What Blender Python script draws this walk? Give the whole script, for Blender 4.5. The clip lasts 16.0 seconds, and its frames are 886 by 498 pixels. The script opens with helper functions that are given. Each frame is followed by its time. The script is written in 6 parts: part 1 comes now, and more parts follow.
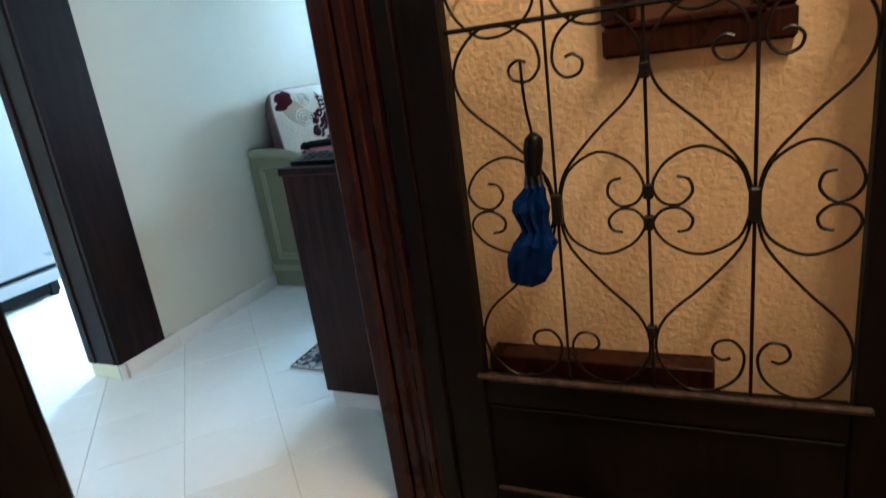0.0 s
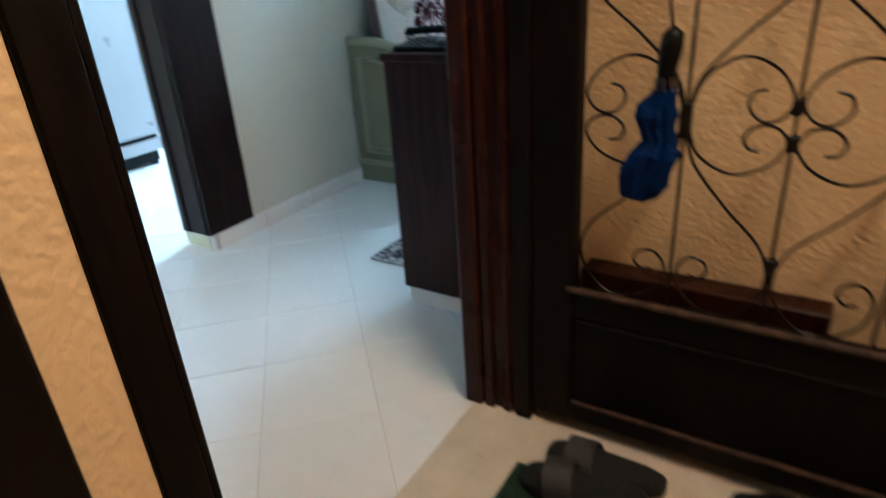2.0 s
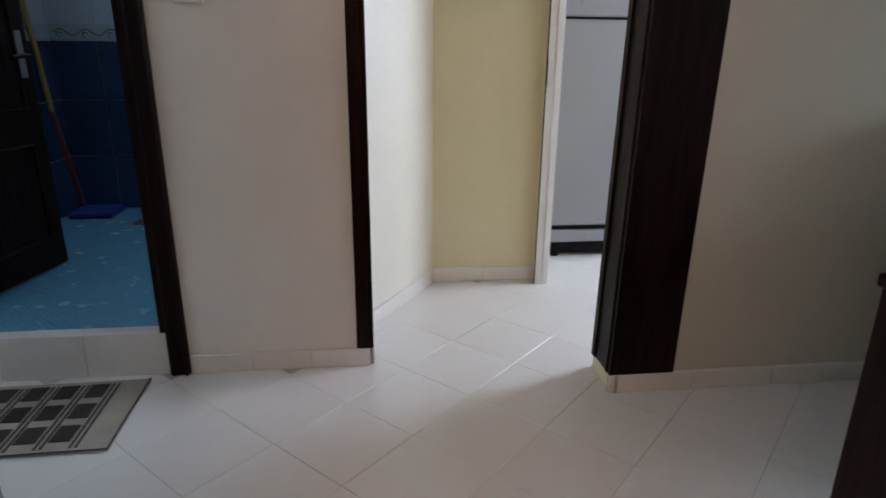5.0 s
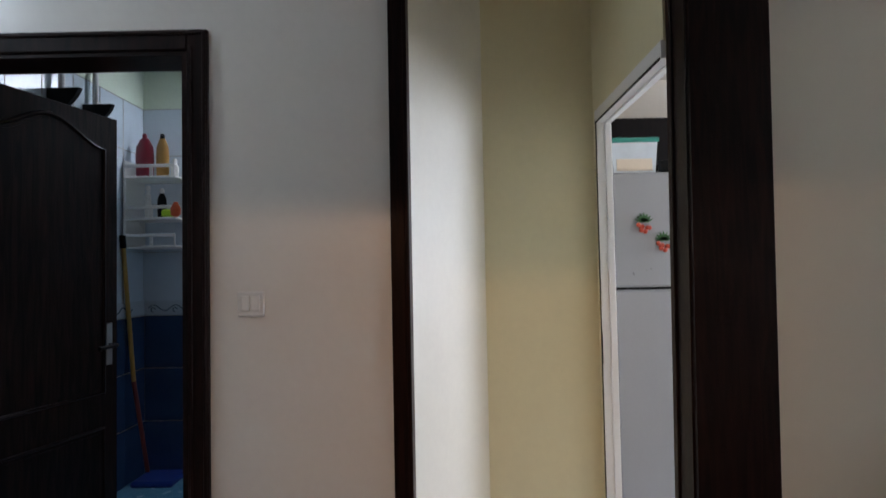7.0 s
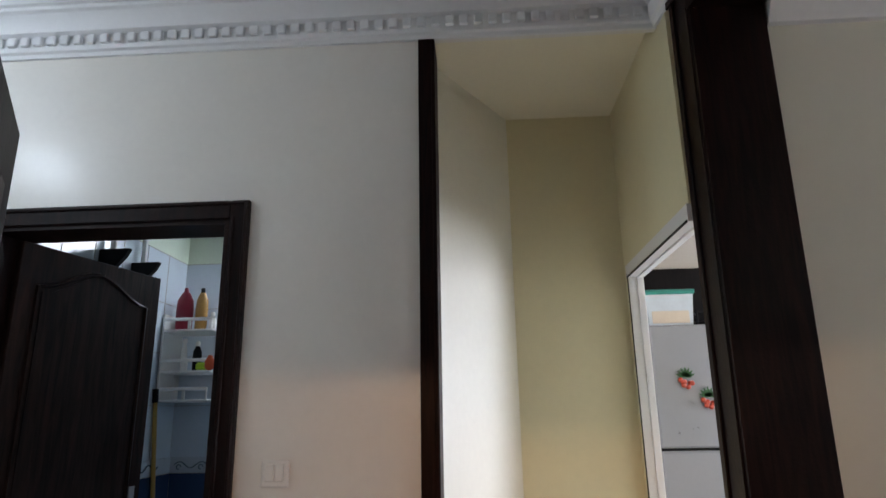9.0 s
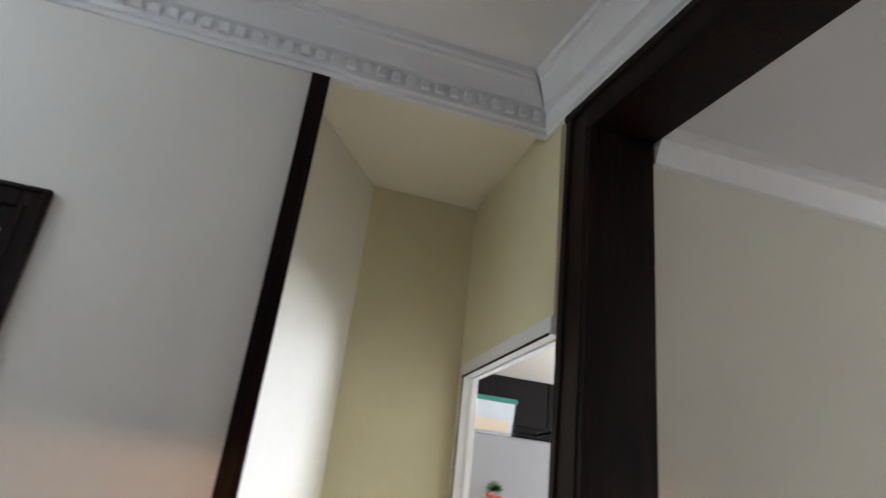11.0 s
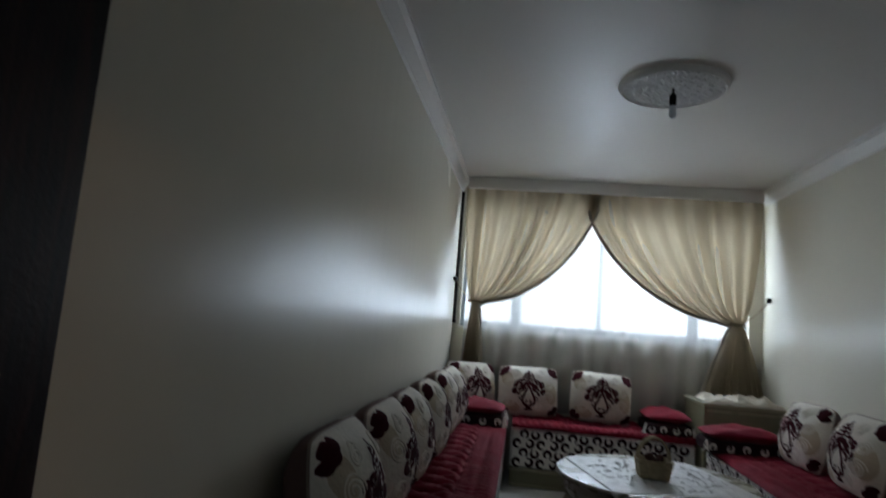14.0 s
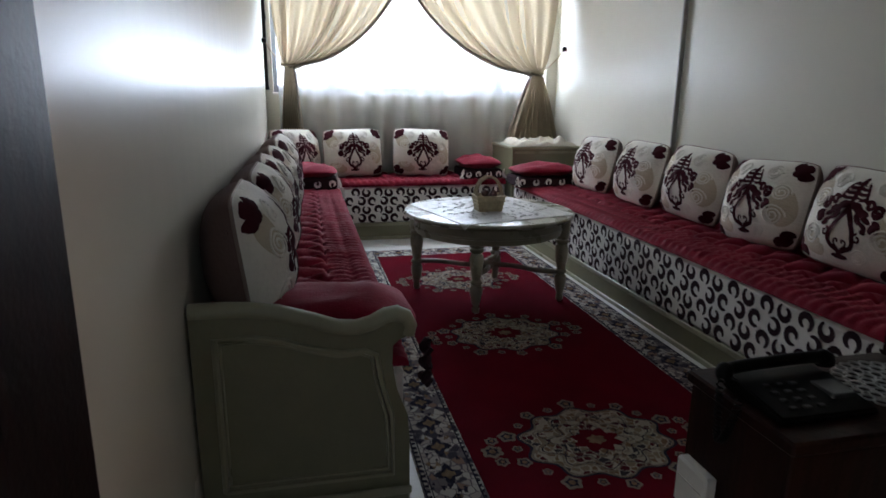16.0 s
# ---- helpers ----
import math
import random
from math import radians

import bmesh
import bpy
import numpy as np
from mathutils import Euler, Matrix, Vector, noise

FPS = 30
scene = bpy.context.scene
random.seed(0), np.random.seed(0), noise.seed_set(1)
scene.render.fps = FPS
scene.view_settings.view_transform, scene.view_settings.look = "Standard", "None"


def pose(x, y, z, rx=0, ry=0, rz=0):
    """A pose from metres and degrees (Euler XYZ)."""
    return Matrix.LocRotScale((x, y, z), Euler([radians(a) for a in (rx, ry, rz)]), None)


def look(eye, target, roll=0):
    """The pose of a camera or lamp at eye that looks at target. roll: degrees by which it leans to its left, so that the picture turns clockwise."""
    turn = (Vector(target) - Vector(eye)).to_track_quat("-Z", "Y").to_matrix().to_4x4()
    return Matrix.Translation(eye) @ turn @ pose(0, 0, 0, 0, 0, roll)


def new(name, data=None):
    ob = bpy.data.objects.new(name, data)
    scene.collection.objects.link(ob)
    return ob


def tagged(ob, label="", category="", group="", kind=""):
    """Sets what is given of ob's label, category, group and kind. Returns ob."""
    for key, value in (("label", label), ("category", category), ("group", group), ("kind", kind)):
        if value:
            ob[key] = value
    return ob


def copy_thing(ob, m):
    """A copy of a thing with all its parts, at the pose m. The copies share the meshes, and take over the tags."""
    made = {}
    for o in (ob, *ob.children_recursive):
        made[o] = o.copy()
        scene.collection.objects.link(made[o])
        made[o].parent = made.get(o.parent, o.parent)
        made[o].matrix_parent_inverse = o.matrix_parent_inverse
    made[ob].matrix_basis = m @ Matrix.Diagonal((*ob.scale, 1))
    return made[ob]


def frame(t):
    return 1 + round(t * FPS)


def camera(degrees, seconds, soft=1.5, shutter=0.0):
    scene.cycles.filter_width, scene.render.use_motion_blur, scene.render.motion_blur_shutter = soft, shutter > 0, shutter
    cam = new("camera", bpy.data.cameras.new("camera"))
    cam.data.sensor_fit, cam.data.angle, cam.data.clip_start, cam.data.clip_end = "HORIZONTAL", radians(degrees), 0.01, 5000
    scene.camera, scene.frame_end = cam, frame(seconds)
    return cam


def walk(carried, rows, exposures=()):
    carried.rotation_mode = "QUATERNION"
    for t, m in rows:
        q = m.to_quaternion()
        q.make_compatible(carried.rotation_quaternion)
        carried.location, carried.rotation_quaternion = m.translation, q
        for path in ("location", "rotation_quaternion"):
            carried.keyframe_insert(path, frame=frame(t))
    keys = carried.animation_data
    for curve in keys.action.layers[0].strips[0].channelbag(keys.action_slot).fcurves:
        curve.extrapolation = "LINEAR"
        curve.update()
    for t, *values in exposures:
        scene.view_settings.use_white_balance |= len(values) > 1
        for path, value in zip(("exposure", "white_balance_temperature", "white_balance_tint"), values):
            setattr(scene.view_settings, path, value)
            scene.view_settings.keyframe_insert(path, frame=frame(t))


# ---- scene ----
cam = camera(71.7, 16.0, 1.5, 0.5)
PATH = [
    (0, (-1.486, -2.468, 1.084), (0.239, -1.659, 0.478), -7.9),
    (0.5, (-1.516, -2.469, 1.056), (0.161, -1.668, 0.317), -6.4),
    (1, (-1.537, -2.469, 1.034), (0.124, -1.756, 0.179), -5.3),
    (1.5, (-1.538, -2.451, 1.016), (0.069, -1.672, 0.116), -4.7),
    (2, (-1.471, -2.402, 1.039), (0.044, -1.404, 0.197), -4.0),
    (2.5, (-1.25, -2.328, 1.075), (-0.02, -0.898, 0.407), -2.3),
    (3, (-1.066, -2.222, 1.13), (-0.338, -0.472, 0.489), -0.8),
    (3.2, (-0.99, -2.172, 1.094), (-0.349, -0.371, 0.505), 0.9),
    (5.3, (-0.762, -2.102, 1.194), (-0.681, -0.205, 0.565), -1.4),
    (5.5, (-0.716, -2.09, 1.231), (-0.716, -0.176, 0.651), -2.3),
    (6, (-0.735, -2.065, 1.343), (-0.716, -0.085, 1.059), -2.0),
    (6.5, (-0.738, -2.05, 1.393), (-0.703, -0.052, 1.311), -1.2),
    (7, (-0.719, -2.062, 1.415), (-0.726, -0.063, 1.488), -1.1),
    (7.5, (-0.709, -2.065, 1.436), (-0.728, -0.074, 1.625), -0.6),
    (8, (-0.698, -2.06, 1.417), (-0.786, -0.095, 1.779), -1.0),
    (8.2, (-0.692, -2.065, 1.426), (-0.814, -0.111, 1.831), -1.3),
    (10.3, (-0.785, -1.958, 1.567), (-0.715, -0.073, 2.233), 2.3),
    (10.5, (-0.805, -1.91, 1.56), (-0.566, -0.051, 2.256), 2.6),
    (11, (-0.825, -1.82, 1.551), (-0.371, -0.032, 2.325), 6.8),
    (11.5, (-0.792, -1.67, 1.558), (0.042, -0.047, 2.377), 7.0),
    (12, (-0.661, -1.505, 1.572), (0.537, -0.25, 2.567), 5.8),
    (12.5, (-0.595, -1.401, 1.587), (0.852, -0.395, 2.531), 8.3),
    (13, (-0.656, -1.176, 1.485), (1.118, -0.494, 2.11), 5.3),
    (13.5, (-0.668, -1.07, 1.435), (1.235, -0.592, 1.823), 5.4),
    (14, (-0.612, -0.981, 1.372), (1.356, -0.706, 1.6), 4.6),
    (14.5, (-0.556, -0.883, 1.331), (1.443, -0.831, 1.344), 4.1),
    (15, (-0.57, -0.775, 1.303), (1.403, -1.041, 1.111), 0.8),
    (15.5, (-0.603, -0.684, 1.276), (1.328, -1.032, 0.886), 0.1),
    (16, (-0.669, -0.616, 1.288), (1.226, -1.042, 0.811), 0.6),
]
walk(cam, [(t, look(e, g, r)) for t, e, g, r in PATH], [
    (0.0, 1.32, 4550, -1), (2.0, 1.12, 4600, 1), (2.5, 0.5, 4900, 8), (3.2, 0.12, 6000, 22), (5.3, -0.45, 6100, 23), (6.0, -0.65, 6150, 24), (7.0, -0.35, 6300, 25), (8.2, -0.15, 6450, 25),
    (10.3, 0.2, 6450, 24), (11.0, 0.3, 6450, 24), (12.0, 0.35, 6400, 22), (12.5, 0.0, 6300, 17), (13.0, -1.06, 6100, 17), (13.5, -1.85, 6000, 16), (14.0, -2.12, 6000, 16), (14.5, -2.48, 6000, 17), (15.0, -2.2, 6000, 18), (15.5, -1.62, 6000, 20), (16.0, -1.0, 6000, 21)])

# ---- light and world ----
world = bpy.data.worlds.new("world")
scene.world = world
world.use_nodes = True
_wn = world.node_tree.nodes
_sky = _wn.new("ShaderNodeTexSky")
_sky.sky_type = "NISHITA"
_sky.sun_disc = False
_sky.sun_elevation = radians(40)
_sky.sun_rotation = radians(200)
world.node_tree.links.new(_sky.outputs[0], _wn["Background"].inputs[0])
_wn["Background"].inputs[1].default_value = 0.1


def area(name, where, target, sx, sy, watts, colour):
    d = bpy.data.lights.new(name, "AREA")
    d.shape, d.size, d.size_y, d.energy, d.color = "RECTANGLE", sx, sy, watts, colour
    ob = new(name, d)
    ob.matrix_world = look(where, target)
    return ob


def bulb(name, where, watts, colour, r=0.04):
    d = bpy.data.lights.new(name, "POINT")
    d.energy, d.color, d.shadow_soft_size = watts, colour, r
    ob = new(name, d)
    ob.location = where
    return ob


area("salon_window_light", (5.66, -1.71, 1.93), (2.5, -1.71, 1.93), 2.66, 1.12, 430, (0.82, 0.95, 1.0))
area("kitchen_window_light", (2.55, 0.86, 1.65), (0, 0.5, 1.2), 0.75, 1.2, 70, (0.72, 0.88, 1.0))
# added lamp, out of view, that brightens the bathroom; no window is built there
area("bathroom_fill_light", (-1.9, 1.80, 2.62), (-2.2, 1.0, 0.9), 0.5, 0.3, 9, (0.80, 0.94, 1.0))
bulb("hall_lamp_light", (-3.0, -0.9, 2.80), 17, (0.72, 0.92, 1.0), 0.09)
area("landing_tube_light", (-0.95, -2.95, 2.38), (-0.55, -1.2, 1.25), 0.9, 0.05, 20, (1.0, 0.62, 0.32))


# ---- materials ----
def material(name, colour, rough=0.5, metal=0.0, vary=0.06, scale=6.0, bump=0.0, bump_scale=60.0, coat=0.0, fine=0.03, spec=0.5, random=0.0, rough_vary=0.08):
    m = bpy.data.materials.new(name)
    m.use_nodes = True
    nt = m.node_tree
    b = nt.nodes["Principled BSDF"]
    tc = nt.nodes.new("ShaderNodeTexCoord")
    n1 = nt.nodes.new("ShaderNodeTexNoise")
    n1.inputs["Scale"].default_value, n1.inputs["Detail"].default_value = scale, 5
    n2 = nt.nodes.new("ShaderNodeTexNoise")
    n2.inputs["Scale"].default_value, n2.inputs["Detail"].default_value = bump_scale, 3
    for n in (n1, n2):
        nt.links.new(tc.outputs["Object"], n.inputs["Vector"])
    add = nt.nodes.new("ShaderNodeMath")
    add.operation = "MULTIPLY_ADD"
    nt.links.new(n2.outputs["Fac"], add.inputs[0])
    add.inputs[1].default_value = fine / max(vary, 1e-3)
    nt.links.new(n1.outputs["Fac"], add.inputs[2])
    hs = nt.nodes.new("ShaderNodeMapRange")
    hs.inputs["From Min"].default_value, hs.inputs["From Max"].default_value = 0.3, 0.75 + fine / max(vary, 1e-3)
    hs.inputs["To Min"].default_value, hs.inputs["To Max"].default_value = 1 - vary * 2, 1 + vary
    nt.links.new(add.outputs[0], hs.inputs["Value"])
    out = hs.outputs[0]
    if random:
        oi = nt.nodes.new("ShaderNodeObjectInfo")
        rr = nt.nodes.new("ShaderNodeMapRange")
        rr.inputs["To Min"].default_value, rr.inputs["To Max"].default_value = 1 - random, 1 + random
        nt.links.new(oi.outputs["Random"], rr.inputs["Value"])
        mm = nt.nodes.new("ShaderNodeMath")
        mm.operation = "MULTIPLY"
        nt.links.new(out, mm.inputs[0])
        nt.links.new(rr.outputs[0], mm.inputs[1])
        out = mm.outputs[0]
    vm = nt.nodes.new("ShaderNodeVectorMath")
    vm.operation = "SCALE"
    vm.inputs[0].default_value = colour
    nt.links.new(out, vm.inputs["Scale"])
    nt.links.new(vm.outputs[0], b.inputs["Base Color"])
    rg = nt.nodes.new("ShaderNodeMapRange")
    rg.inputs["To Min"].default_value, rg.inputs["To Max"].default_value = max(0.02, rough - rough_vary), min(1, rough + rough_vary)
    nt.links.new(n1.outputs["Fac"], rg.inputs["Value"])
    nt.links.new(rg.outputs[0], b.inputs["Roughness"])
    b.inputs["Metallic"].default_value = metal
    b.inputs["Coat Weight"].default_value = coat
    b.inputs["Coat Roughness"].default_value = 0.15
    b.inputs["Specular IOR Level"].default_value = spec
    if bump:
        bp = nt.nodes.new("ShaderNodeBump")
        bp.inputs["Strength"].default_value, bp.inputs["Distance"].default_value = min(1, bump), 0.01
        nt.links.new(n2.outputs["Fac"], bp.inputs["Height"])
        nt.links.new(bp.outputs[0], b.inputs["Normal"])
    return m


def wood(name, dark, light, rough=0.35, scale=14.0, axis="Z"):
    m = material(name, (1, 1, 1), rough, bump=0.08, bump_scale=90)
    nt = m.node_tree
    b = nt.nodes["Principled BSDF"]
    tc = nt.nodes["Texture Coordinate"]
    mp = nt.nodes.new("ShaderNodeMapping")
    s = {"X": (0.08, 1, 1), "Y": (1, 0.08, 1), "Z": (1, 1, 0.08)}[axis]
    mp.inputs["Scale"].default_value = s
    nt.links.new(tc.outputs["Object"], mp.inputs["Vector"])
    n = nt.nodes.new("ShaderNodeTexNoise")
    n.inputs["Scale"].default_value, n.inputs["Detail"].default_value, n.inputs["Distortion"].default_value = scale * 3, 8, 1.2
    nt.links.new(mp.outputs[0], n.inputs["Vector"])
    cr = nt.nodes.new("ShaderNodeValToRGB")
    cr.color_ramp.elements[0].position, cr.color_ramp.elements[1].position = 0.35, 0.7
    cr.color_ramp.elements[0].color, cr.color_ramp.elements[1].color = (*dark, 1), (*light, 1)
    nt.links.new(n.outputs["Fac"], cr.inputs["Fac"])
    nt.links.new(cr.outputs[0], b.inputs["Base Color"])
    b.inputs["Specular IOR Level"].default_value = 0.13
    return m


M_hall = material("hall_paint", (0.79, 0.765, 0.71), 0.33, bump=0.05, bump_scale=35, vary=0.03)
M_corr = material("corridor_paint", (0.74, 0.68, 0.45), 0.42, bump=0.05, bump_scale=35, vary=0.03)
M_corr_white = material("white_paint", (0.84, 0.84, 0.82), 0.40, bump=0.05, bump_scale=35, vary=0.02)
M_salon = material("salon_gloss_paint", (0.64, 0.61, 0.515), 0.27, vary=0.012, scale=1.3, fine=0.0, spec=0.06, rough_vary=0.01)
def brushed(m, strength, axis_scale, size):
    """Faint long brush ripples in a gloss paint."""
    nt = m.node_tree
    mp = nt.nodes.new("ShaderNodeMapping")
    mp.inputs["Scale"].default_value = axis_scale
    nz = nt.nodes.new("ShaderNodeTexNoise")
    nz.inputs["Scale"].default_value, nz.inputs["Detail"].default_value = size, 0
    bp = nt.nodes.new("ShaderNodeBump")
    bp.inputs["Strength"].default_value, bp.inputs["Distance"].default_value = strength, 0.01
    nt.links.new(nt.nodes["Texture Coordinate"].outputs["Object"], mp.inputs["Vector"])
    nt.links.new(mp.outputs[0], nz.inputs["Vector"])
    nt.links.new(nz.outputs["Fac"], bp.inputs["Height"])
    nt.links.new(bp.outputs[0], nt.nodes["Principled BSDF"].inputs["Normal"])
brushed(M_salon, 0.17, (1, 1, 0.05), 10.0)
M_ceiling = material("ceiling_paint", (0.82, 0.82, 0.80), 0.4, bump=0.03, bump_scale=25, vary=0.02)
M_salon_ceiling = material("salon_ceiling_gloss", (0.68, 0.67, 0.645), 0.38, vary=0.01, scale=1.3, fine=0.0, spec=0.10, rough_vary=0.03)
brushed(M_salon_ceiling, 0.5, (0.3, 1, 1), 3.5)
M_plaster = material("crown_plaster", (0.80, 0.81, 0.82), 0.5, vary=0.03)
M_landing = material("landing_textured_plaster", (0.76, 0.55, 0.30), 0.18, bump=0.38, bump_scale=82, vary=0.05, scale=7)
M_wood_dark = wood("dark_stained_wood", (0.004, 0.0014, 0.0011), (0.018, 0.0055, 0.004), 0.45)
M_wood_red = wood("red_brown_wood", (0.016, 0.0044, 0.0028), (0.036, 0.0095, 0.0052), 0.28)
M_cabinet = wood("dark_red_cabinet_wood", (0.015, 0.0052, 0.0044), (0.036, 0.0120, 0.0100), 0.32)
M_black_wood = wood("black_brown_wood", (0.0018, 0.0010, 0.0008), (0.0065, 0.0032, 0.0024), 0.55)
M_tile = material("white_floor_tile", (0.77, 0.76, 0.74), 0.21, vary=0.03, scale=4, random=0.025, bump=0.01, bump_scale=20)
M_grout = material("floor_grout", (0.50, 0.48, 0.45), 0.8, vary=0.2, scale=20)
M_marble = material("threshold_marble", (0.60, 0.52, 0.40), 0.3, vary=0.12, scale=9)
M_base = material("baseboard_tile", (0.80, 0.77, 0.73), 0.22, vary=0.05, random=0.03)
M_white_metal = material("white_enamel", (0.80, 0.80, 0.80), 0.3, vary=0.02)


# ---- building helpers ----
def box(bm, x0, x1, y0, y1, z0, z1, bevel=0.0, segs=1):
    r = bmesh.ops.create_cube(bm, size=1.0, matrix=Matrix.Translation(((x0 + x1) / 2, (y0 + y1) / 2, (z0 + z1) / 2)) @ Matrix.Diagonal((abs(x1 - x0), abs(y1 - y0), abs(z1 - z0), 1)))
    if bevel:
        edges = list({e for v in r["verts"] for e in v.link_edges})
        bmesh.ops.bevel(bm, geom=edges, offset=bevel, segments=segs, affect="EDGES", profile=0.5)
    return bm


def boxes(*specs, bevel=0.0):
    bm = bmesh.new()
    for s in specs:
        box(bm, *s, bevel=bevel)
    return bm


def lathe(bm, prof, cx=0, cy=0, n=20, m=None):
    rings = []
    for r, z in prof:
        rings.append([bm.verts.new((cx + r * math.cos(2 * math.pi * i / n), cy + r * math.sin(2 * math.pi * i / n), z)) for i in range(n)])
    for a, b in zip(rings, rings[1:]):
        for i in range(n):
            bm.faces.new((a[i], a[(i + 1) % n], b[(i + 1) % n], b[i]))
    bm.faces.new(list(reversed(rings[0])))
    bm.faces.new(rings[-1])
    if m is not None:
        bmesh.ops.transform(bm, matrix=m, verts=[v for r in rings for v in r])
    return bm


def tube(bm, pts, r, n=6, flat=1.0):
    pts = [Vector(p) for p in pts]
    rings = []
    up = None
    for i, p in enumerate(pts):
        d = (pts[min(i + 1, len(pts) - 1)] - pts[max(i - 1, 0)]).normalized()
        if up is None:
            up = d.orthogonal().normalized()
        side = d.cross(up)
        side = side.normalized() if side.length > 1e-6 else d.orthogonal().normalized()
        up = side.cross(d).normalized()
        rr = r[i] if isinstance(r, (list, tuple)) else r
        rings.append([bm.verts.new(p + rr * (math.cos(2 * math.pi * k / n) * side + flat * math.sin(2 * math.pi * k / n) * up)) for k in range(n)])
    for a, b in zip(rings, rings[1:]):
        for k in range(n):
            bm.faces.new((a[k], a[(k + 1) % n], b[(k + 1) % n], b[k]))
    bm.faces.new(list(reversed(rings[0])))
    bm.faces.new(rings[-1])
    return bm


def prism(bm, outline, h0, h1, axis="z"):
    """A flat outline of (a, b) pairs pushed from h0 to h1 along an axis; for x the pairs are y, z, for y they are x, z."""
    def put(a, b, h):
        return {"z": (a, b, h), "x": (h, a, b), "y": (a, h, b)}[axis]
    lo = [bm.verts.new(put(a, b, h0)) for a, b in outline]
    hi = [bm.verts.new(put(a, b, h1)) for a, b in outline]
    n = len(outline)
    for i in range(n):
        bm.faces.new((lo[i], lo[(i + 1) % n], hi[(i + 1) % n], hi[i]))
    bm.faces.new(list(reversed(lo)))
    bm.faces.new(hi)
    return bm


def mesh_of(name, bm, mat, smooth=0):
    bmesh.ops.recalc_face_normals(bm, faces=bm.faces[:])
    me = bpy.data.meshes.new(name)
    bm.to_mesh(me)
    bm.free()
    for mm in (mat if isinstance(mat, (list, tuple)) else [mat]):
        me.materials.append(mm)
    if smooth:
        me.polygons.foreach_set("use_smooth", [True] * len(me.polygons))
        me.set_sharp_from_angle(angle=radians(smooth))
    return me


def part(name, bm, mat, parent=None, label="", smooth=0):
    ob = new(name, mesh_of(name, bm, mat, smooth))
    ob.parent = parent
    if label:
        tagged(ob, label)
    return ob


def thing(name, label, category, where=(0, 0, 0), group="", turn=0):
    ob = new(name)
    ob.matrix_world = pose(*where, 0, 0, turn)
    ob.empty_display_size = 0.1
    return tagged(ob, label, category, group)


def structure(name, bm, mat, label="", category="", smooth=0):
    return tagged(part(name, bm, mat, None, "", smooth), label, category, "", "structure")


# the wide opening to the salon stands a little askew to the hall
SKEW = Matrix.Translation((0.022, -0.28, 0)) @ Matrix.Rotation(radians(5.6), 4, "Z") @ Matrix.Translation((0, 0.28, 0))
LEAN = Matrix(((1, 0, 0.012, -0.006), (0, 1, 0, 0), (0, 0, 1, 0), (0, 0, 0, 1)))


def leaning(bm):
    bm.transform(LEAN)
    return bm


# ---- structure: hall, corridor, kitchen, bathroom, salon, landing ----
# wall with the bathroom door and the corridor opening
structure("wall_bathroom_side", boxes((-4.1, -2.475, 0, 0.15, 0, 3.1), (-2.475, -1.58, 0, 0.15, 2.18, 3.1), (-1.58, -0.85, 0, 0.15, 0, 3.1), (-0.85, 0, 0, 0.03, 2.885, 3.1)), M_hall, "cream painted hall wall with a bathroom door opening", "wall")
structure("wall_hall_end", boxes((-4.2, -4.1, -1.87, 0.15, 0, 3.1)), M_hall, "cream painted end wall of the hall", "wall")
structure("wall_salon_side", leaning(boxes((0, 0.212, -0.28, -0.10, 0, 3.1))), M_corr, "pale wall end beside the wide salon opening", "wall")
lintel = structure("wall_salon_lintel", boxes((0, 0.212, -1.75, -0.28, 2.766, 3.1)), M_corr, "pale lintel over the wide salon opening", "wall")
lintel.matrix_world = SKEW
structure("wall_kitchen_side", boxes((0, 0.055, -0.10, 0.776, 2.15, 3.1), (0, 0.055, 0.776, 0.845, 0, 3.1)), M_corr, "pale yellow corridor wall above the kitchen door", "wall")
structure("wall_corridor_back", boxes((-0.62, 0.055, 0.845, 0.98, 0, 3.1)), M_corr, "pale yellow end wall of the short corridor", "wall")
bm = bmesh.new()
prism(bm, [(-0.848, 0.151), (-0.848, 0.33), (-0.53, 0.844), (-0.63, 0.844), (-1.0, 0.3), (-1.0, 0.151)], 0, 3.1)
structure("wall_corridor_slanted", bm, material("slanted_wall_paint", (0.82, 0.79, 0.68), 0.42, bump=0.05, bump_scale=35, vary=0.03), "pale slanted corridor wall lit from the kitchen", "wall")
structure("wall_entrance", boxes((-4.1, -1.241, -1.85, -1.715, 0, 3.1), (-1.241, -0.33, -1.85, -1.715, 2.12, 3.1), (-0.33, 0.23, -1.87, -1.715, 0, 3.1)), M_hall, "cream wall around the entrance door", "wall")
structure("wall_salon_left", boxes((0.213, 5.75, -0.279, -0.10, 0, 3.1)), M_salon, "glossy cream painted salon wall", "wall")
structure("wall_salon_right", boxes((0.23, 5.75, -3.35, -3.19, 0, 3.1)), M_salon, "glossy cream painted salon wall with a vertical pipe", "wall")
structure("wall_salon_window", boxes((5.5, 5.7, -3.19, -0.28, 0, 1.33), (5.5, 5.7, -3.19, -0.28, 2.52, 3.1), (5.5, 5.7, -0.35, -0.28, 1.33, 2.52), (5.5, 5.7, -3.19, -3.07, 1.33, 2.52)), M_salon, "cream salon wall around the wide window", "wall")
structure("wall_salon_near", boxes((0.10, 0.23, -3.19, -1.871, 0, 3.1)), M_salon, "plain cream salon wall beside the entrance", "wall")
structure("wall_landing_right", boxes((-0.23, 0.099, -4.0, -1.871, 0, 2.8)), M_landing, "textured ochre plaster wall of the landing", "wall")
